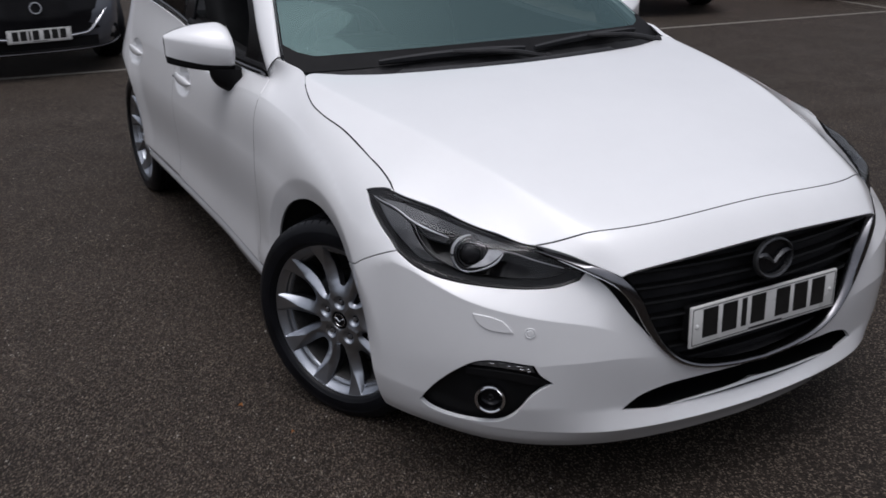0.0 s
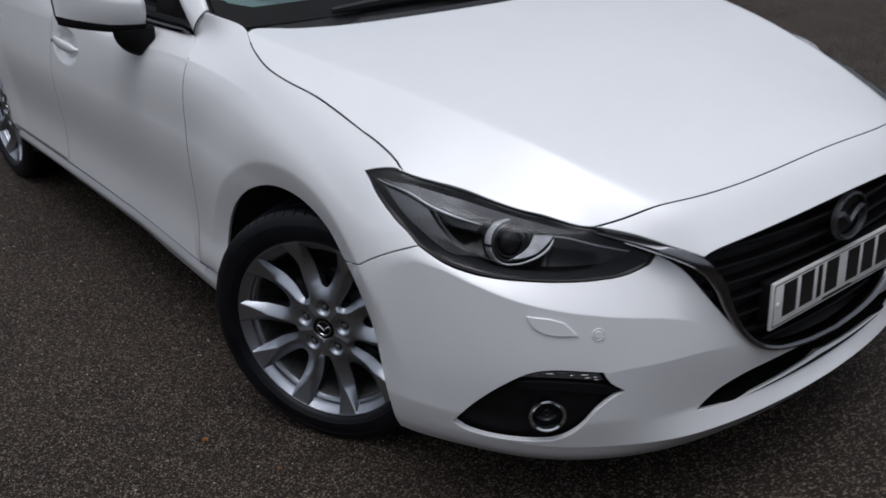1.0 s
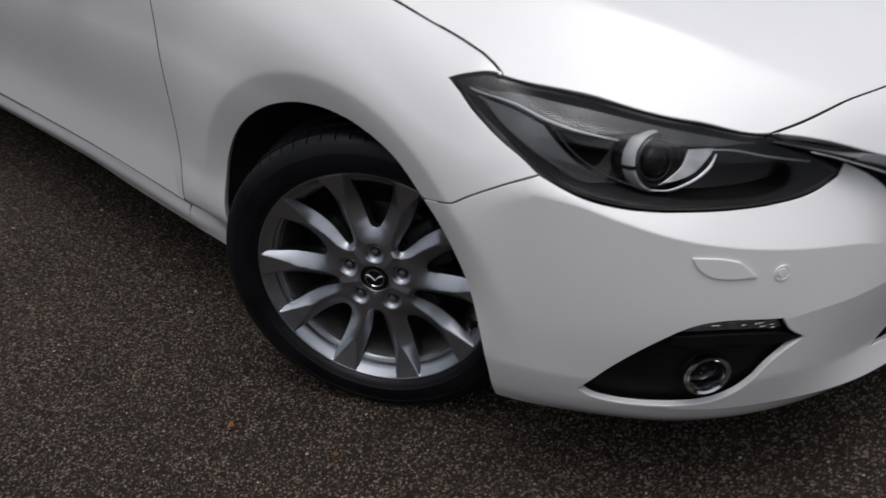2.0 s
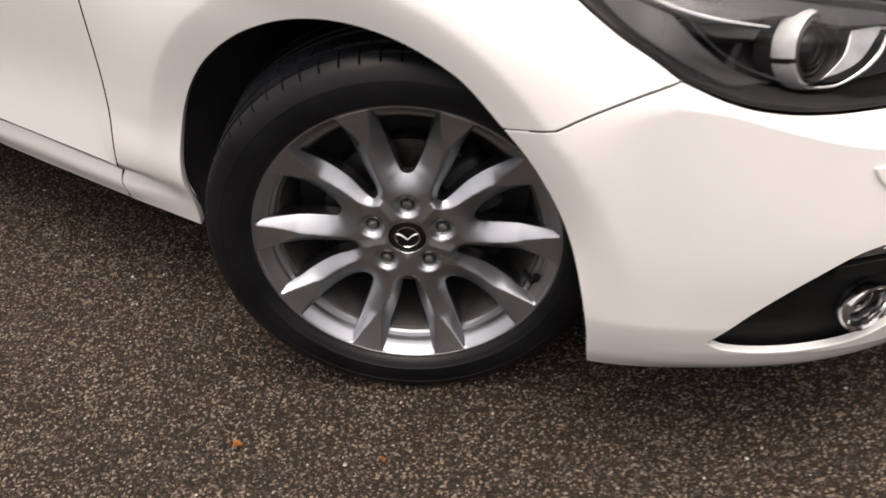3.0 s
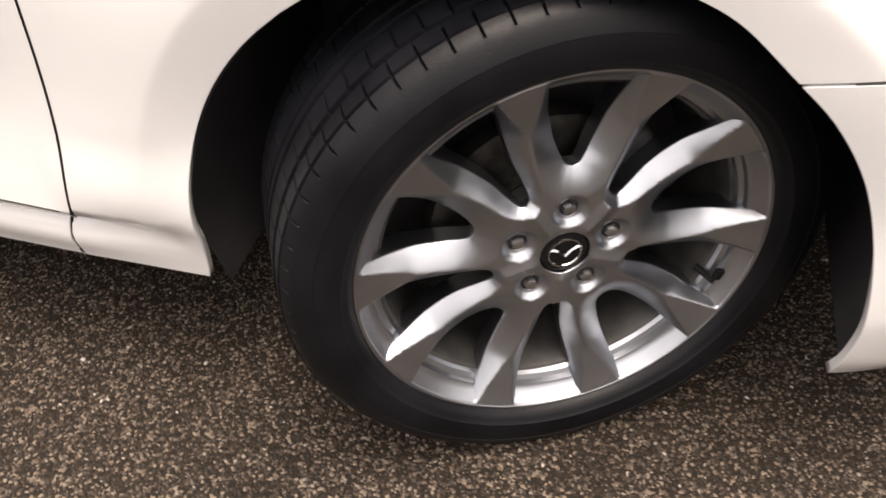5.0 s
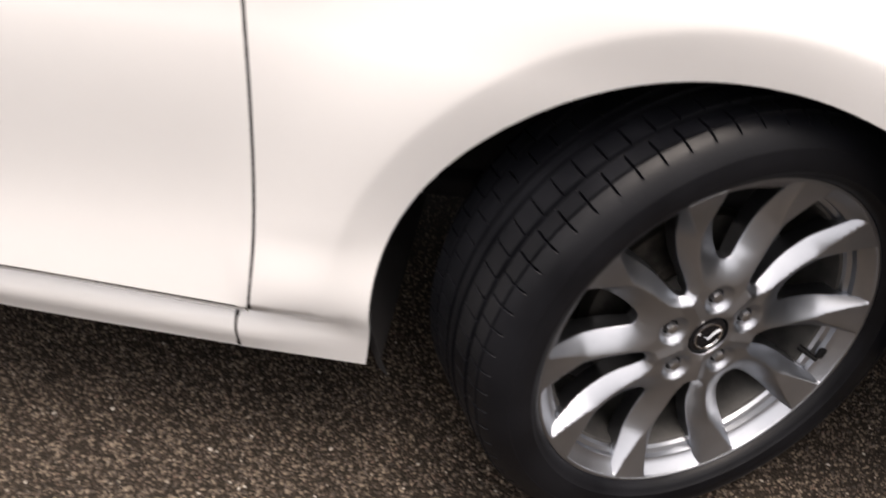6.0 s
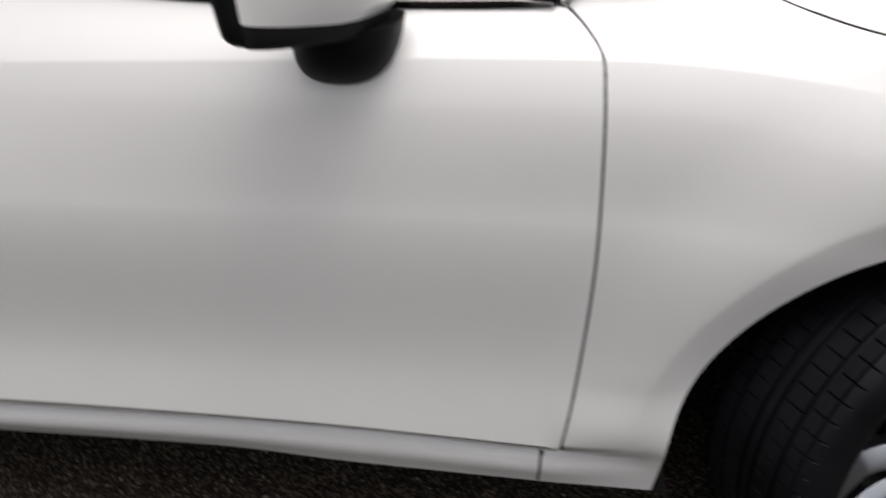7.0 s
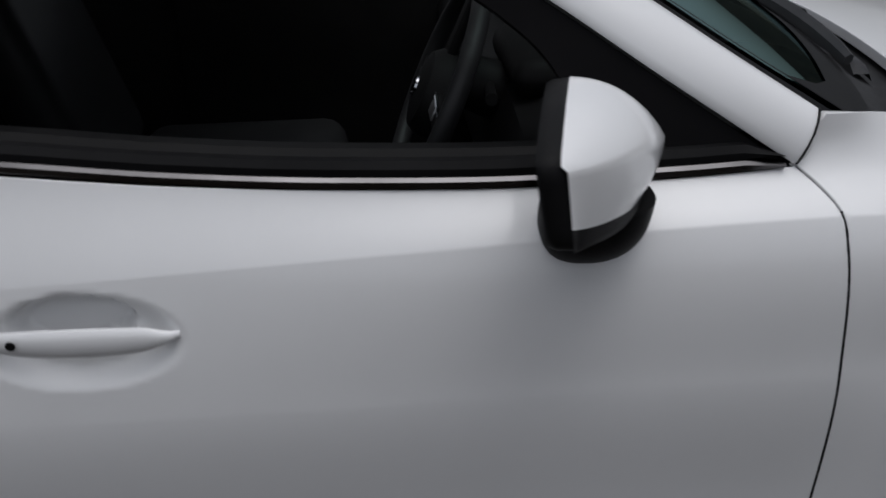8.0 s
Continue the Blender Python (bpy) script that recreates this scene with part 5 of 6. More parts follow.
def wiper(y0, y1, z0, z1, pivot):
    bl = [screen_at(y0 + (y1 - y0) * u, z0 + (z1 - z0) * u + .005 * math.sin(math.pi * u), .020) for u in np.linspace(0, 1, 24)]
    w = part("wiper", tube(bl, [.0035 + .0075 * math.sin(math.pi * (.03 + .94 * u)) ** .4 for u in np.linspace(0, 1, 24)], 6, 1.5, up=(.55, 0, .83)), DARK_TRIM, car, "black windscreen wiper blade")
    mid = screen_at(y0 + (y1 - y0) * .48, z0 + (z1 - z0) * .48 + .004, .031)
    arm = smooth_line([pivot, (np.array(pivot) * .6 + mid * .4) + np.array((.004, 0, .012)), mid], .02)
    part("arm", tube(arm, np.linspace(.014, .009, len(arm)), 8, .7, up=(.55, 0, .83)), WIPER_RUBBER, w)
    part("arm_cap", set_on(lathe([(0, .014), (.012, .012), (.017, .004), (.018, -.012)], 20, "z"), Vector(pivot), Vector((.5, 0, .85)).normalized()), WIPER_RUBBER, w)


# the scuttle's raised ridge, cut off at a slant near its end
rows = []
for y in np.concatenate([[-.452, -.438], np.linspace(-.425, .425, 40), [.438, .452]]):
    xb = float(cowl_front(abs(y)))
    high = float(np.interp(abs(y), (.425, .452), (1, .1)))
    z = float(bonnet_z(np.array(xb), np.array(y))) - .014
    rows.append([(xb - .034, y, z - .012), (xb - .040, y, z + .008 * high), (xb - .046, y, z + .013 * high), (xb - .060, y, z + .015 * high), (xb - .066, y, z + .011 * high), (xb - .072, y, z - .010)])
part("scuttle_ridge", loft(rows), DARK_TRIM, car, "raised black ridge of the scuttle", sharp=35)
wiper(-.49, .05, .971, .972, (-.335, .13, .966))
wiper(.09, .62, .970, .986, (-.385, .67, .975))


# ---- wheels ----


def tyre_mesh():
    """A road tyre: rounded shoulders, four grooves round it and slots across its shoulders."""
    prof = [(.2370, .018), (.2385, .004), (.2425, -.005), (.2490, -.0105), (.2545, -.0128), (.2553, -.0138), (.2640, -.0150), (.2750, -.0150), (.2838, -.0131), (.2844, -.0136), (.2900, -.0114), (.3000, -.0060), (.3065, -.0005), (.3110, .0060), (.3138, .0130)]
    tread = []
    for y0, y1, crown in ((.0160, .0395, .3160), (.0475, .0800, .3172), (.0890, .1010, .3175), (.1100, .1425, .3172), (.1505, .1740, .3160)):
        tread += [(crown - .0068, y0 - .0012), (crown, y0), (crown + .0002, (y0 + y1) / 2), (crown, y1), (crown - .0068, y1 + .0012)]
    prof += tread + [(.3138, .1770), (.3065, .1905), (.2900, .2010), (.2600, .2040), (.2400, .1960), (.2330, .1720)]
    pitch = (0, .055, .24, .44, .495, .55, .76, .945)
    n = 66 * len(pitch)
    V, F = [], []
    for i in range(n):
        w = 2 * math.pi * (i // 8 + pitch[i % 8]) / 66
        slot, slot2 = i % 8 == 0, i % 8 == 4
        for r, y in prof:
            k = r
            if slot and r > .3095 and (y < .040 or y > .150):
                k = r - .0065 * min(1, (r - .3060) / .004)
            if slot2 and r > .312 and (.0475 <= y <= .066 or .124 <= y <= .1425):
                k = r - .005
            V.append((k * math.cos(w), y, k * math.sin(w)))
    m = len(prof)
    for i in range(n):
        j = (i + 1) % n
        for a in range(m - 1):
            F.append((i * m + a, i * m + a + 1, j * m + a + 1, j * m + a))
    return V, F


V_HALF = spline((.1090, 0), (.1105, .0056), (.118, .0118), (.135, .0195), (.165, .0292), (.19, .0358), (.2085, .0400), (.2325, .0450))
O_HALF = spline((.0830, 0), (.0850, .0052), (.10, .0100), (.127, .0142), (.15, .0198), (.17, .0255), (.19, .0312), (.2085, .0355), (.2325, .0395))
FACE_Y = spline((.030, .0152), (.08, .0160), (.10, .0166), (.14, .0186), (.17, .0172), (.20, .0108), (.2330, .0012), (.2362, .0000))
V_DROP = spline((.08, .010), (.11, .014), (.13, .018), (.16, .0195), (.19, .0175), (.2325, .0105))
O_DROP = spline((.083, .011), (.10, .0145), (.12, .017), (.15, .018), (.18, .0175), (.21, .0145), (.2325, .0105))
V_WIDE = spline((.08, .036), (.10, .034), (.13, .0300), (.165, .0262), (.185, .0190), (.21, .0118), (.2325, .0066))
O_WIDE = spline((.083, .0110), (.10, .0155), (.13, .0195), (.165, .0222), (.185, .0165), (.21, .0105), (.2325, .0066))
PAIRS = [radians(87 + 72 * k) for k in range(5)]


def window(half, r0, angle):
    """The outline of one opening between spokes, symmetric about its own direction."""
    r = r0 + (.2325 - r0) * np.linspace(0, 1, 30) ** 1.6
    w = half(r) / r
    arc = np.linspace(w[-1], -w[-1], 13)[1:-1]
    rr = np.concatenate([r, np.full(len(arc), .2325), r[:0:-1]])
    ww = np.concatenate([w, arc, -w[:0:-1]]) + angle
    return np.stack([rr * np.cos(ww), rr * np.sin(ww)], 1)


def ring_of(r, n, x=0.0, z=0.0):
    w = np.linspace(0, 2 * math.pi, n, endpoint=False)
    return np.stack([x + r * np.cos(w), z + r * np.sin(w)], 1)


def to_lines(p, lines):
    """Distance from points to the nearest of some closed outlines."""
    best = np.full(len(p), 9.0)
    for q in lines:
        d = np.roll(q, -1, axis=0) - q
        for a, e in zip(q, d):
            t = np.clip(((p - a) @ e) / max(e @ e, 1e-12), 0, 1)
            best = np.minimum(best, np.linalg.norm(p - a - t[:, None] * e, axis=1))
    return best


def wheel_face_data():
    """The cast face: five pairs of arms, each arm a soft ridge from the hub that opens into a flat foot with pointed corners at the lip."""
    # one fifth is described round the x axis, and all points are folded into it
    v_line = [window(V_HALF, .109, 0.0)]
    o_line = [window(O_HALF, .083, radians(36)), window(O_HALF, .083, radians(-36))]

    def surf(u, v):
        r, w = np.hypot(u, v), np.arctan2(v, u)
        k = (w - PAIRS[0] + radians(36)) % radians(72) - radians(36)
        p = np.stack([r * np.cos(k), r * np.sin(k)], 1)
        dv, do = to_lines(p, v_line), to_lines(p, o_line)
        tv, to = np.clip(dv / V_WIDE(r), 0, 1), np.clip(do / O_WIDE(r), 0, 1)
        lip = ramp(.2362, .2322, r)
        y = FACE_Y(r) + (V_DROP(r) * (1 - tv) ** 1.2 + O_DROP(r) * (1 - to) ** 1.2) * lip
        b = np.hypot(p[:, 0] - .0572, p[:, 1])
        y = y + .0085 * ramp(.0225, .0120, b)
        off = r * (radians(36) - np.abs(k))
        y = y - .0042 * np.clip(1 - off / .014, 0, 1) ** 1.2 * ramp(.026, .040, r) * ramp(.094, .070, r)
        return np.stack([u, y, v], -1)

    holes = [window(V_HALF, .109, a) for a in PAIRS] + [window(O_HALF, .083, a + radians(36)) for a in PAIRS]
    holes += [ring_of(.0112, 24, .0572 * math.cos(a), .0572 * math.sin(a)) for a in PAIRS] + [ring_of(.0292, 48)]
    panel_data.sign = 1
    near = [q + side_normals(q) * k for q in holes[:10] for k in (.0018, .0032, .0048, .0066, .0088, .0112, .014, .017)]
    return panel_data(surf, ring_of(.2362, 220), holes, step=.0028, gap=.0, depth=.024, points=near)


WHEEL_FACE = wheel_face_data()


def wheel(place, name="wheel"):
    root = part(name, lathe([(.2405, .0080), (.2410, .0020), (.2395, .0), (.2370, .0004), (.2335, .0040), (.2260, .0130), (.2215, .0170), (.2180, .0185), (.2165, .0260), (.2110, .0290), (.2085, .0345)], 120), ALLOY, car, "silver ten-spoke alloy wheel")
    root.matrix_basis = place
    # The barrel behind the lip takes a darker metal than the spokes.
    part("rim_barrel", lathe([(.2086, .0340), (.2050, .0360), (.2030, .0420), (.1980, .0750), (.1940, .1500), (.2300, .1800)], 96), DARK_ALLOY, root, "dark inner rim")
    V, F = tyre_mesh()
    link_mesh("tyre", V, F, RUBBER, root, "black road tyre with grooved tread", sharp=38)
    v, f, n = WHEEL_FACE
    link_mesh("spoke_face", v, f, ALLOY, root, normals=n)
    for a in PAIRS:
        c = Vector((math.cos(a) * .0572, 0, math.sin(a) * .0572))
        bolt = lathe([(0, .0190), (.0050, .0188), (.0068, .0195), (.0076, .0212), (.0077, .0440)], 6, start=a)
        bmesh.ops.translate(bolt, vec=c, verts=bolt.verts)
        part("bolt", bolt, BRUSHED, root, "steel wheel bolt")
        # Near-black disc paints the shade at the bottom of the bolt well.
        floor_ = lathe([(0, .0275), (.0125, .0275)], 24)
        bmesh.ops.translate(floor_, vec=c, verts=floor_.verts)
        part("well_shade", floor_, LINER, root)
    part("hub_back", lathe([(.0290, .0400), (.0780, .0400), (.0800, .0600)], 60), DARK_ALLOY, root)
    cap = part("centre_cap", lathe([(0, .0160), (.0150, .0162), (.0245, .0172), (.0275, .0185), (.0290, .0210)], 48), GLOSS_BLACK, root, "black centre cap with a plain silver mark")
    ring_ = lathe([(.0175, .0160), (.0182, .0150), (.0200, .0150), (.0206, .0170)], 40)
    part("cap_ring", ring_, CHROME, root)
    for k in (1, -1):
        rows = [[(k * x, .0162, z - h), (k * x, .0146, z), (k * x, .0162, z + h)] for x, z, h in ((0, -.005, .0022), (.006, .001, .0026), (.012, .005, .0026), (.0185, .007, .001))]
        part("cap_mark", loft(rows), CHROME, root)
    part("brake_disc", lathe([(.050, .070), (.075, .068), (.0755, .082), (.138, .082), (.139, .104), (.05, .104)], 64), DISC, root, "grey steel brake disc")
    cal = block(-.05, .05, .060, .125, .075, .150, .012)
    cal.transform(Matrix.Rotation(radians(60), 4, "Y"))
    part("brake_caliper", cal, DARK_TRIM, root)
    # Dark disc added at the back, standing for the shade inside the wheel.
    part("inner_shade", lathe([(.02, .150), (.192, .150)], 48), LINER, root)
    v = part("valve", tube([(.200, .040, .0), (.208, .026, .0), (.214, .014, .0)], [.0045, .0038, .0032], 12), BLACK_PLASTIC, root, "black rubber tyre valve")
    v.matrix_basis = Matrix.Rotation(radians(25), 4, "Y")
    w = part("balance_weight", block(.209, .221, .0125, .020, -.008, .008, .003), BLACK_PLASTIC, root)
    w.matrix_basis = Matrix.Rotation(radians(22), 4, "Y")
    return root


STEER = 27.2
BIG = Matrix.Scale(1.010, 4)
wheel(pose(.010, -.857, .3140, 0, 0, STEER) @ BIG)
wheel(pose(.0, .812, .3150, 0, 0, 180 + STEER) @ BIG)
wheel(pose(-2.704, -.830, .3140, 0, 38, 0) @ BIG)
wheel(pose(-2.702, .815, .3150, 0, 11, 180) @ BIG)

# wheel housings and underbody
for cx, y0 in ((ARCH[0], .36), (REAR, .42)):
    rows = []
    for w in np.linspace(radians(-18), radians(199), 40):
        r = ARCH[2] + .003 * max(0, -math.cos(w)) ** 2 + .006 * max(0, math.cos(w)) ** 2 - .004 * math.sin(w) ** 4
        x, z = cx + r * math.cos(w), ARCH[1] + r * math.sin(w)
        y = float(body(np.array([sx(x)]), np.array([max(z, .2)]))[0, 1])
        k = 1 + .02 / r
        rows.append([(x, y + .006, z), (cx + (x - cx) * k, y + .03, ARCH[1] + (z - ARCH[1]) * k), (cx + (x - cx) * k, -y0, ARCH[1] + (z - ARCH[1]) * k)])
    for turn in ((lambda b: b), flip_y):
        part("wheel_housing", turn(loft(rows)), LINER, car, "black wheel arch liner")
        part("housing_wall", turn(loft([[(cx - .46, -y0, .19), (cx - .46, -y0, .72)], [(cx + .46, -y0, .19), (cx + .46, -y0, .72)]])), LINER, car)
part("underbody", block(-3.45, .70, -.40, .40, .19, .23, .01), LINER, car)
part("floor_pan", block(-2.25, -.50, -.80, .80, .21, .25, .01), LINER, car)

# ---- door mirrors ----
MIRROR_REACH = spline((0, .102), (.07, .113), (.3, .106), (.6, .079), (.85, .043), (.95, .022), (1, .006))
MIRROR_TOP = spline((0, 1.081), (.05, 1.089), (.16, 1.096), (.5, 1.091), (.8, 1.076), (.93, 1.065), (1, 1.058))
MIRROR_RIDGE = spline((0, 1.016), (.3, 1.026), (.7, 1.042), (1, 1.052))
MIRROR_LOW = spline((0, .956), (.4, .961), (.75, .975), (.94, .986), (1, .991))


def mirror_section(v):
    """A slice of the mirror shell from its rear rim over the ridge to its lower edge, then the black tray under it."""
    y, rear = -.846 - .206 * v, -.916 - .050 * v
    d, hi, mid, lo = (float(f(v)) for f in (MIRROR_REACH, MIRROR_TOP, MIRROR_RIDGE, MIRROR_LOW))
    shell = []
    for u in np.linspace(0, 1, 13):
        q = 2 * u * (1 - u)
        shell.append((rear + d * (q * .62 + u * u), y, hi * (1 - u) ** 2 + (hi - .004) * q + mid * u * u))
    for u in np.linspace(0, 1, 10)[1:]:
        shell.append((rear + d * (1 + .05 * u - .27 * u * u), y, mid + (lo - mid) * (.10 * u * (1 - u) + u)))
    tray = [(rear + d * .775, y, lo + .0005), (rear + d * .77, y, lo - .012), (rear + d * .68, y, lo - .021), (rear + d * .3, y, lo - .025), (rear, y, lo - .024)]

    def lean(p):
        # the rear plane leans forward below the middle
        return (p[0] + .17 * max(0, 1.062 - p[2]) * max(0, 1 - (p[0] - rear) / max(d, .02)), p[1], p[2])
    return [lean(p) for p in shell], [lean(p) for p in tray]


for side, door in zip((1, -1), doors):
    turn = (lambda b: b) if side > 0 else flip_y
    secs = [mirror_section(v) for v in np.concatenate([np.linspace(0, .1, 5)[:-1], np.linspace(.1, .9, 20), np.linspace(.92, 1, 7)])]
    shell = part("door_mirror", turn(loft([s[0] for s in secs])), WHITE, car, "white door mirror with black foot and rim")
    part("mirror_tray", turn(loft([s[1] for s in secs])), BLACK_PLASTIC, shell, "black lower mirror tray", sharp=60)
    inner_end = secs[0][0]
    part("mirror_cheek", turn(loft([[p, ((p[0] + inner_end[0][0]) / 2, p[1] + .003, p[2]), (inner_end[0][0], p[1] + .004, p[2])] for p in inner_end])), WHITE, shell)
    loop_ = [np.array(s[0][0]) for s in secs] + [np.array(q) for q in (secs[-1][1][-1],)] + [np.array(s[1][-1]) for s in secs[::-1][1:]]
    loop_ = resample(np.array(loop_ + loop_[:1]), 120)[:-1]
    for _ in range(6):
        loop_ = (np.roll(loop_, 1, 0) + loop_ + np.roll(loop_, -1, 0)) / 3
    loop_ = list(loop_) + [loop_[0]]
    cen = np.mean(loop_, axis=0)
    back = np.array((-1.0, 0, 0))
    rim = [[p - back * .003 + (cen - p) * .02, p, p + back * .018 + (cen - p) * .012, p + back * .026 + (cen - p) * .05, p + back * .025 + (cen - p) * .12, p + back * .012 + (cen - p) * .14] for p in loop_]
    part("mirror_rim", turn(loft(rim)), BLACK_PLASTIC, shell, "black mirror rim", sharp=80)
    face = [[p + back * .014 + (cen - p) * k for k in (.12, .6, 1.0)] for p in loop_]
    part("mirror_glass", turn(loft(face)), CHROME, shell, "silvered mirror glass")
    # bowl-shaped foot against the door skin
    foot = []
    for u in np.linspace(0, 1, 16):
        z = .944 - .090 * u
        reach = .082 * (1 - u ** 2.2) ** .6 + .004
        a = .067 * (1 - .9 * u ** 3.2) ** .5
        foot.append([(-.878 - .014 * u + a * math.cos(w), -.838 + (reach if math.sin(w) < 0 else .02) * math.copysign(abs(math.sin(w)) ** .75, math.sin(w)), z) for w in np.linspace(0, 2 * math.pi, 36, endpoint=False)])
    part("mirror_foot", turn(loft(foot, closed=True, caps=True)), BLACK_PLASTIC, shell, "black mirror foot")

# ---- cabin ----
rows = []
for y in np.linspace(-.70, .70, 21):
    hump = .03 * math.exp(-((y + .37) / .2) ** 2)
    rows.append([(-.52, y, .955), (-.70, y, .965), (-.84, y, .96 + hump), (-.93, y, .93 + hump), (-.96, y, .86), (-.94, y, .72), (-.85, y, .55), (-.80, y, .30)])
part("dashboard", loft(rows), CABIN, car, "black soft dashboard", sharp=50)
sw = part("steering_wheel", tube([(.185 * math.cos(w), .185 * math.sin(w), 0) for w in np.linspace(0, 2 * math.pi, 49)], .0155, 14, caps=False), LEATHER, car, "black leather steering wheel")
sw.matrix_basis = pose(-1.04, -.37, .935) @ Matrix.Rotation(radians(-66), 4, "Y") @ Matrix.Rotation(radians(90), 4, "Z")
part("wheel_boss", lathe([(0, .035), (.03, .034), (.062, .026), (.075, .008), (.078, -.02)], 36, "z"), CABIN, sw)
part("boss_mark", lathe([(.010, .036), (.012, .038), (.015, .038), (.017, .034)], 28, "z"), CHROME, sw)
for a in (0, 180, 270):
    s = block(.06, .178, -.020, .020, -.006, .010, .005)
    s.transform(Matrix.Rotation(radians(a), 4, "Z"))
    part("wheel_spoke", s, CABIN, sw)
    if a != 270:
        trim = tube([(.075, .018, .012), (.12, .016, .013), (.165, .006, .010)], [.0035, .003, .002], 8)
        trim.transform(Matrix.Rotation(radians(a), 4, "Z"))
        part("spoke_trim", trim, CHROME, sw, "thin silver spoke trim")
        s = block(.08, .13, -.012, .012, .008, .014, .003)
        s.transform(Matrix.Rotation(radians(a), 4, "Z"))
        part("button_pad", s, BRUSHED, sw)
part("column", tube([(-.99, -.37, .955), (-.80, -.37, .88)], [.045, .06], 16), CABIN, car)
part("stalk", tube([(-.955, -.41, .955), (-.965, -.52, .965)], [.008, .010], 10), CABIN, car)
part("instrument_hood", block(-.93, -.78, -.52, -.22, .955, 1.02, .03), CABIN, car)


def seat(y):
    b = part("front_seat", block(-1.75, -1.22, y - .26, y + .26, .38, .60, .06, 4), LEATHER, car, "dark cloth and leather front seat")
    back_ = block(-.07, .07, y - .25, y + .25, 0, .62, .06, 4)
    back_.transform(Matrix.Translation((-1.80, 0, .55)) @ Matrix.Rotation(radians(-18), 4, "Y"))
    part("backrest", back_, LEATHER, b)
    head = block(-.05, .05, y - .13, y + .13, .64, .82, .04, 4)
    head.transform(Matrix.Translation((-1.80, 0, .55)) @ Matrix.Rotation(radians(-18), 4, "Y"))
    part("headrest", head, LEATHER, b)


seat(-.37)
seat(.37)
part("centre_console", block(-1.75, -.88, -.11, .11, .30, .62, .03), CABIN, car)
part("rear_bench", block(-2.6, -2.2, -.6, .6, .40, .95, .08), LEATHER, car)
part("headlining", loft([[(x, y, z - .05 - .04 * (y / .55) ** 2) for y in np.linspace(-.55, .55, 9)] for x, z in ((-1.2, 1.40), (-1.75, 1.45), (-2.3, 1.43), (-2.9, 1.36))]), CABIN, car)


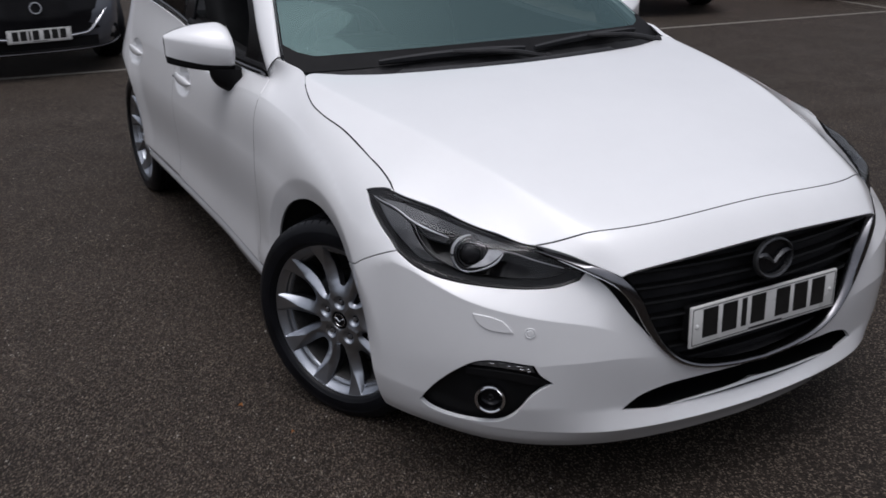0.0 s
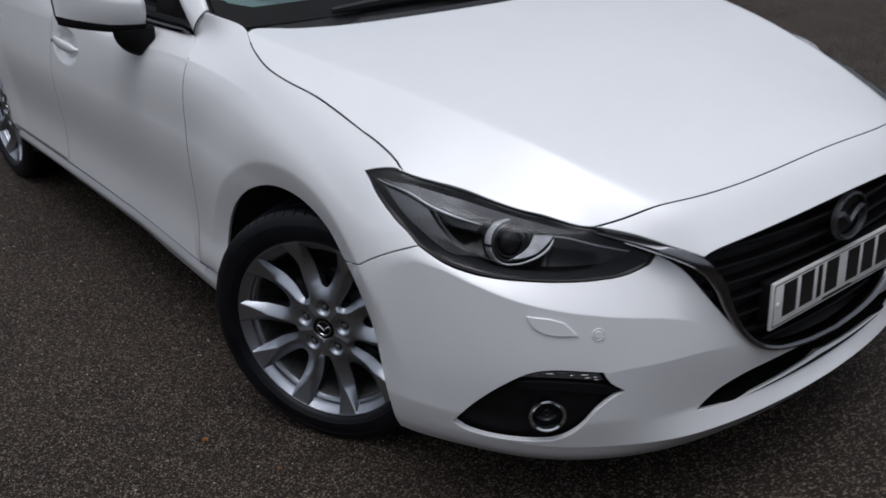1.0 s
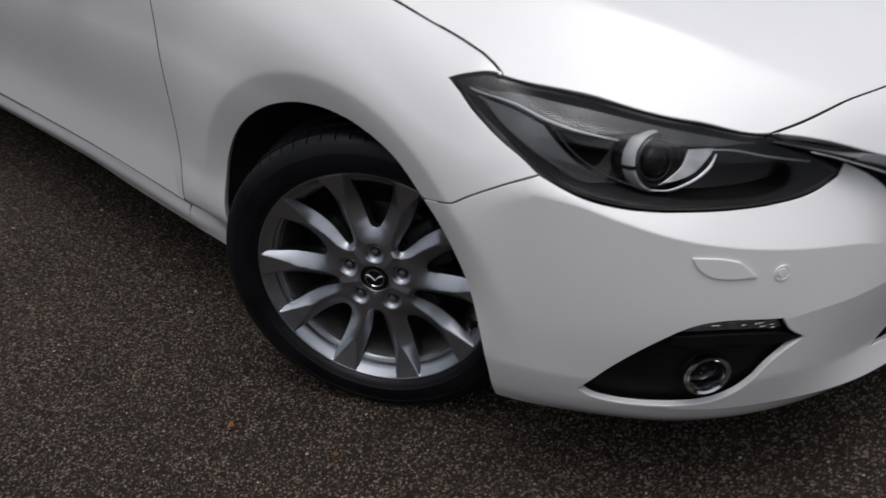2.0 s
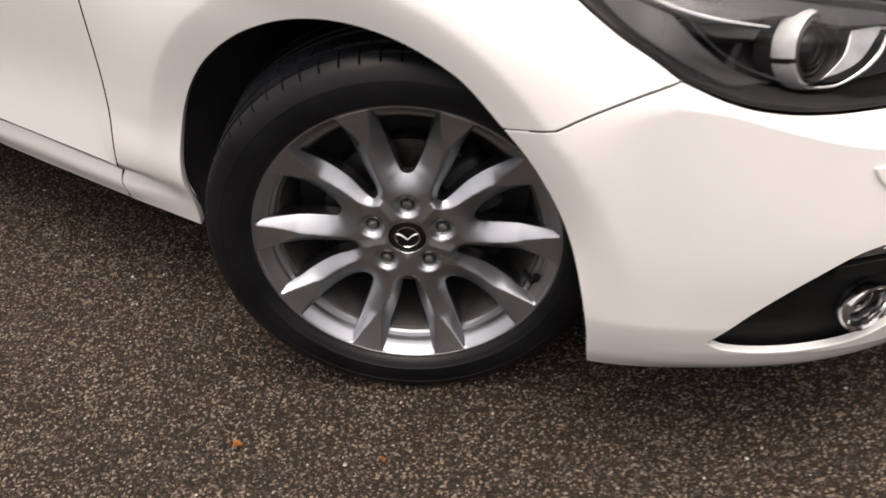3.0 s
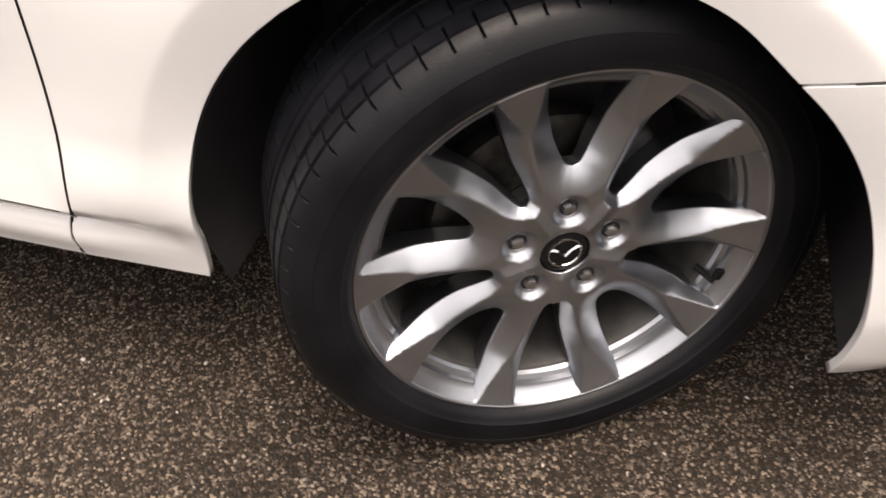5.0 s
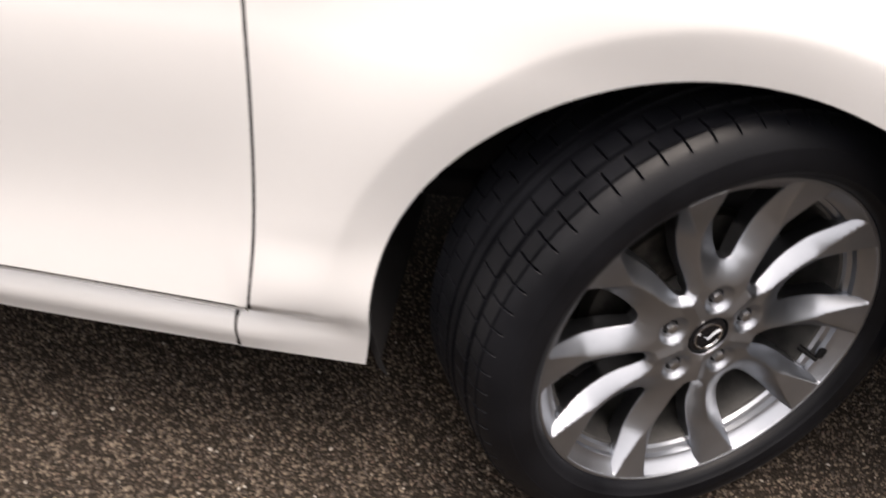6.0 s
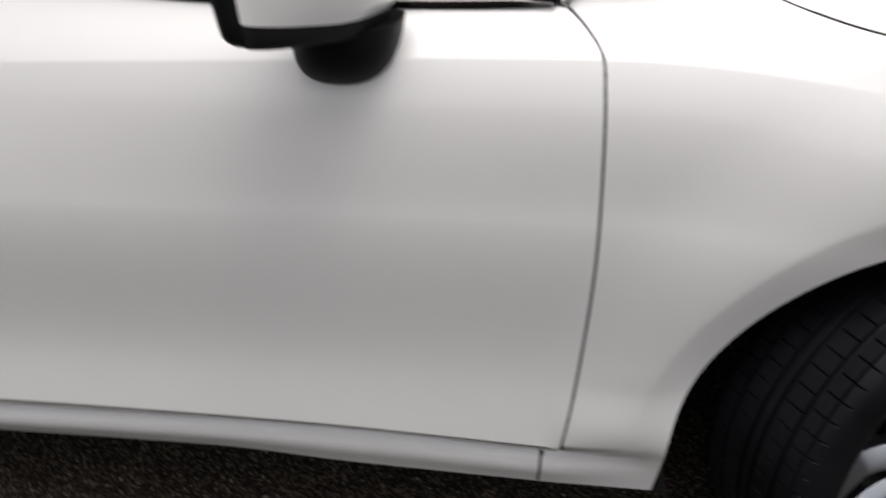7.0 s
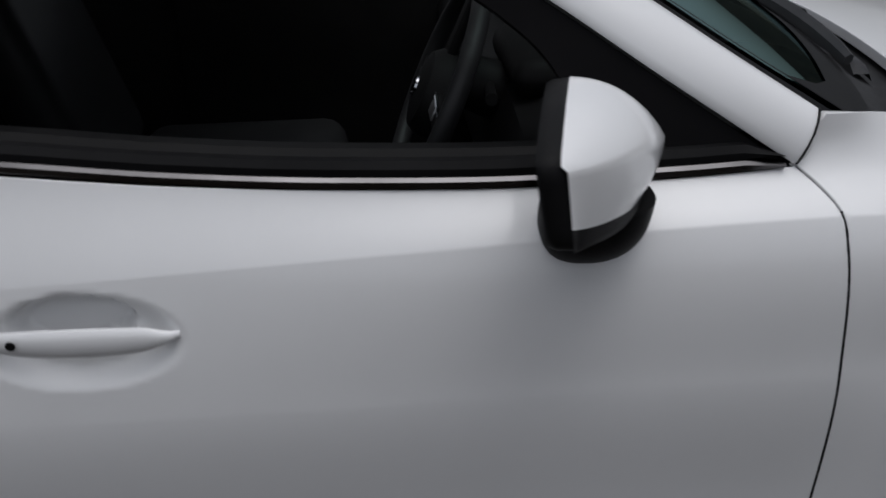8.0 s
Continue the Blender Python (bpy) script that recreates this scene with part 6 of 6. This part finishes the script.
# ---- other parked cars, seen low over the ground ----
def far_car(place, colour, label, grille_chrome, dip):
    root = thing("parked_car", label, "car", "parked cars", place)
    n = 25
    rows = []
    for z, xf, w in ((.20, .80, .80), (.24, .86, .86), (.32, .90, .89), (.45, .93, .905), (.58, .92, .91), (.68, .87, .91), (.76, .74, .89), (.84, .45, .86), (.92, .1, .82), (1.0, -.35, .76)):
        rows.append([(xf - (xf + .55) * abs(k) ** 5 if z < .9 else xf - .1 * abs(k) ** 2, w * math.copysign(1 - (1 - abs(k)) ** 1.35, k), z) for k in np.linspace(-1, 1, n)])
    part("front_body", loft(rows), colour, root)
    for s in (1, -1):
        side = [[(x, s * .90, .22), (x, s * .91, .55), (x, s * .88, .86), (x, s * .78, 1.0)] for x in np.linspace(-.55, -3.6, 12)]
        part("flank", loft(side), colour, root)
        for x in (-.05, -2.75):
            t = lathe([(.19, .02), (.21, -.005), (.30, -.01), (.32, .03), (.32, .19), (.30, .22)], 40)
            t.transform(Matrix.Translation((x, -s * .90, .32)))
            if s < 0:
                t.transform(Matrix.Translation((0, -.215, 0)))
            part("tyre", t, RUBBER, root)
            rimm = lathe([(.03, .03), (.19, .015), (.205, .01), (.20, .06)], 30)
            rimm.transform(Matrix.Translation((x, -s * .905 - (.19 if s < 0 else 0), .32)))
            part("rim", rimm, ALLOY, root)
    cab = [[(-.35, y * .72, 1.0) for y in (-1, -.5, 0, .5, 1)], [(-1.2, y * .58, 1.42) for y in (-1, -.5, 0, .5, 1)], [(-2.4, y * .58, 1.44) for y in (-1, -.5, 0, .5, 1)], [(-3.5, y * .68, 1.02) for y in (-1, -.5, 0, .5, 1)], [(-3.65, y * .8, .30) for y in (-1, -.5, 0, .5, 1)]]
    part("cabin", loft(cab), GLOSS_BLACK, root)
    gx = lambda y, z: .935 - 1.48 * abs(y / .905) ** 5 * .6 + (-.02 if z > .6 else 0)
    rows = [[(gx(y, z) + .004, y, z) for z in np.linspace(.40 + dip * (1 - abs(y) / .56), .70, 6)] for y in np.linspace(-.56, .56, 21)]
    part("grille", loft(rows), GLOSS_BLACK, root)
    ln = [(gx(y, .5) + .012, y, .39 + dip * max(0, 1 - abs(y) / .56) ** .8 + .16 * max(0, (abs(y) - .40) / .2) ** 1.3) for y in np.linspace(-.60, .60, 41)]
    part("grille_strip", tube(ln, .011, 8), grille_chrome, root)
    rows = [[(gx(y, .3) + .004 - .02, y, z) for z in (.25, .29, .335)] for y in np.linspace(-.50, .50, 15)]
    part("lower_grille", loft(rows), BLACK_PLASTIC, root)
    ln = [(gx(y, .25) - .012, y, .225 + .03 * abs(y / .8) ** 3) for y in np.linspace(-.80, .80, 41)]
    part("lip_strip", tube(ln, .009, 8), BELT_CHROME, root)
    for s in (1, -1):
        part("fog_recess", set_on(lathe([(0, .004), (.05, .006), (.07, .0)], 24, "z"), Vector((gx(.66, .34) + .0, s * .66, .35)), Vector((.85, s * .5, 0)).normalized()), GLOSS_BLACK, root)
        part("fog_lamp", set_on(lathe([(0, .012), (.025, .010), (.032, .004)], 24, "z"), Vector((gx(.66, .34) + .0, s * .66, .35)), Vector((.85, s * .5, 0)).normalized()), BRUSHED, root)
        part("headlamp", set_on(block(-.10, .10, -.05, .05, -.01, .015, .012), Vector((.80, s * .66, .70)), Vector((.8, s * .5, .35)).normalized()), GLOSS_BLACK, root)
    return root, gx

grey, gx = far_car(pose(-7.32, -.93, 0, 0, 0, 4), GREY_PAINT, "dark grey saloon parked nose-on behind a bay line", CHROME, -.06)
number_plate(grey, pose(gx(0, .5) + .02, 0, .375, 0, 0, 90))
part("badge", set_on(lathe([(.035, .0), (.04, .012), (.05, .012), (.055, .0)], 32, "z"), Vector((.945, 0, .60)), Vector((1, 0, .1)).normalized()), CHROME, grey, "plain chrome badge ring")
silver, gx = far_car(pose(-7.4, 6.6, 0, 0, 0, -14), SILVER_PAINT, "silver blue car parked nose-on", SILVER_PAINT, -.05)
number_plate(silver, pose(gx(0, .5) + .02, 0, .40, 0, 0, 90))
far_car(pose(-7.2, 9.75, 0, 0, 0, -16), ORANGE_PAINT, "orange car parked nose-on in the next bay", ORANGE_PAINT, -.05)

# ---- aggregate on the asphalt where the camera passes near ----
scatter("asphalt_stones", (-1.75, .75), (-1.75, -.45), 50000, (.0014, .0043), 11, "bedded grey and brown stone chips in the asphalt")
scatter("asphalt_grit", (-3.2, 1.6), (-2.2, -.30), 30000, (.0013, .0040), 12, "sparse stone chips in the asphalt")
scatter("loose_chips", (-5.4, 3.0), (-3.6, -.35), 2600, (.0022, .0050), 13, "loose pale stone chips lying on the asphalt", material=PALE_STONE)
leaf(-.176, -1.118, .018, 35)
leaf(.052, -1.03, .010, 100)
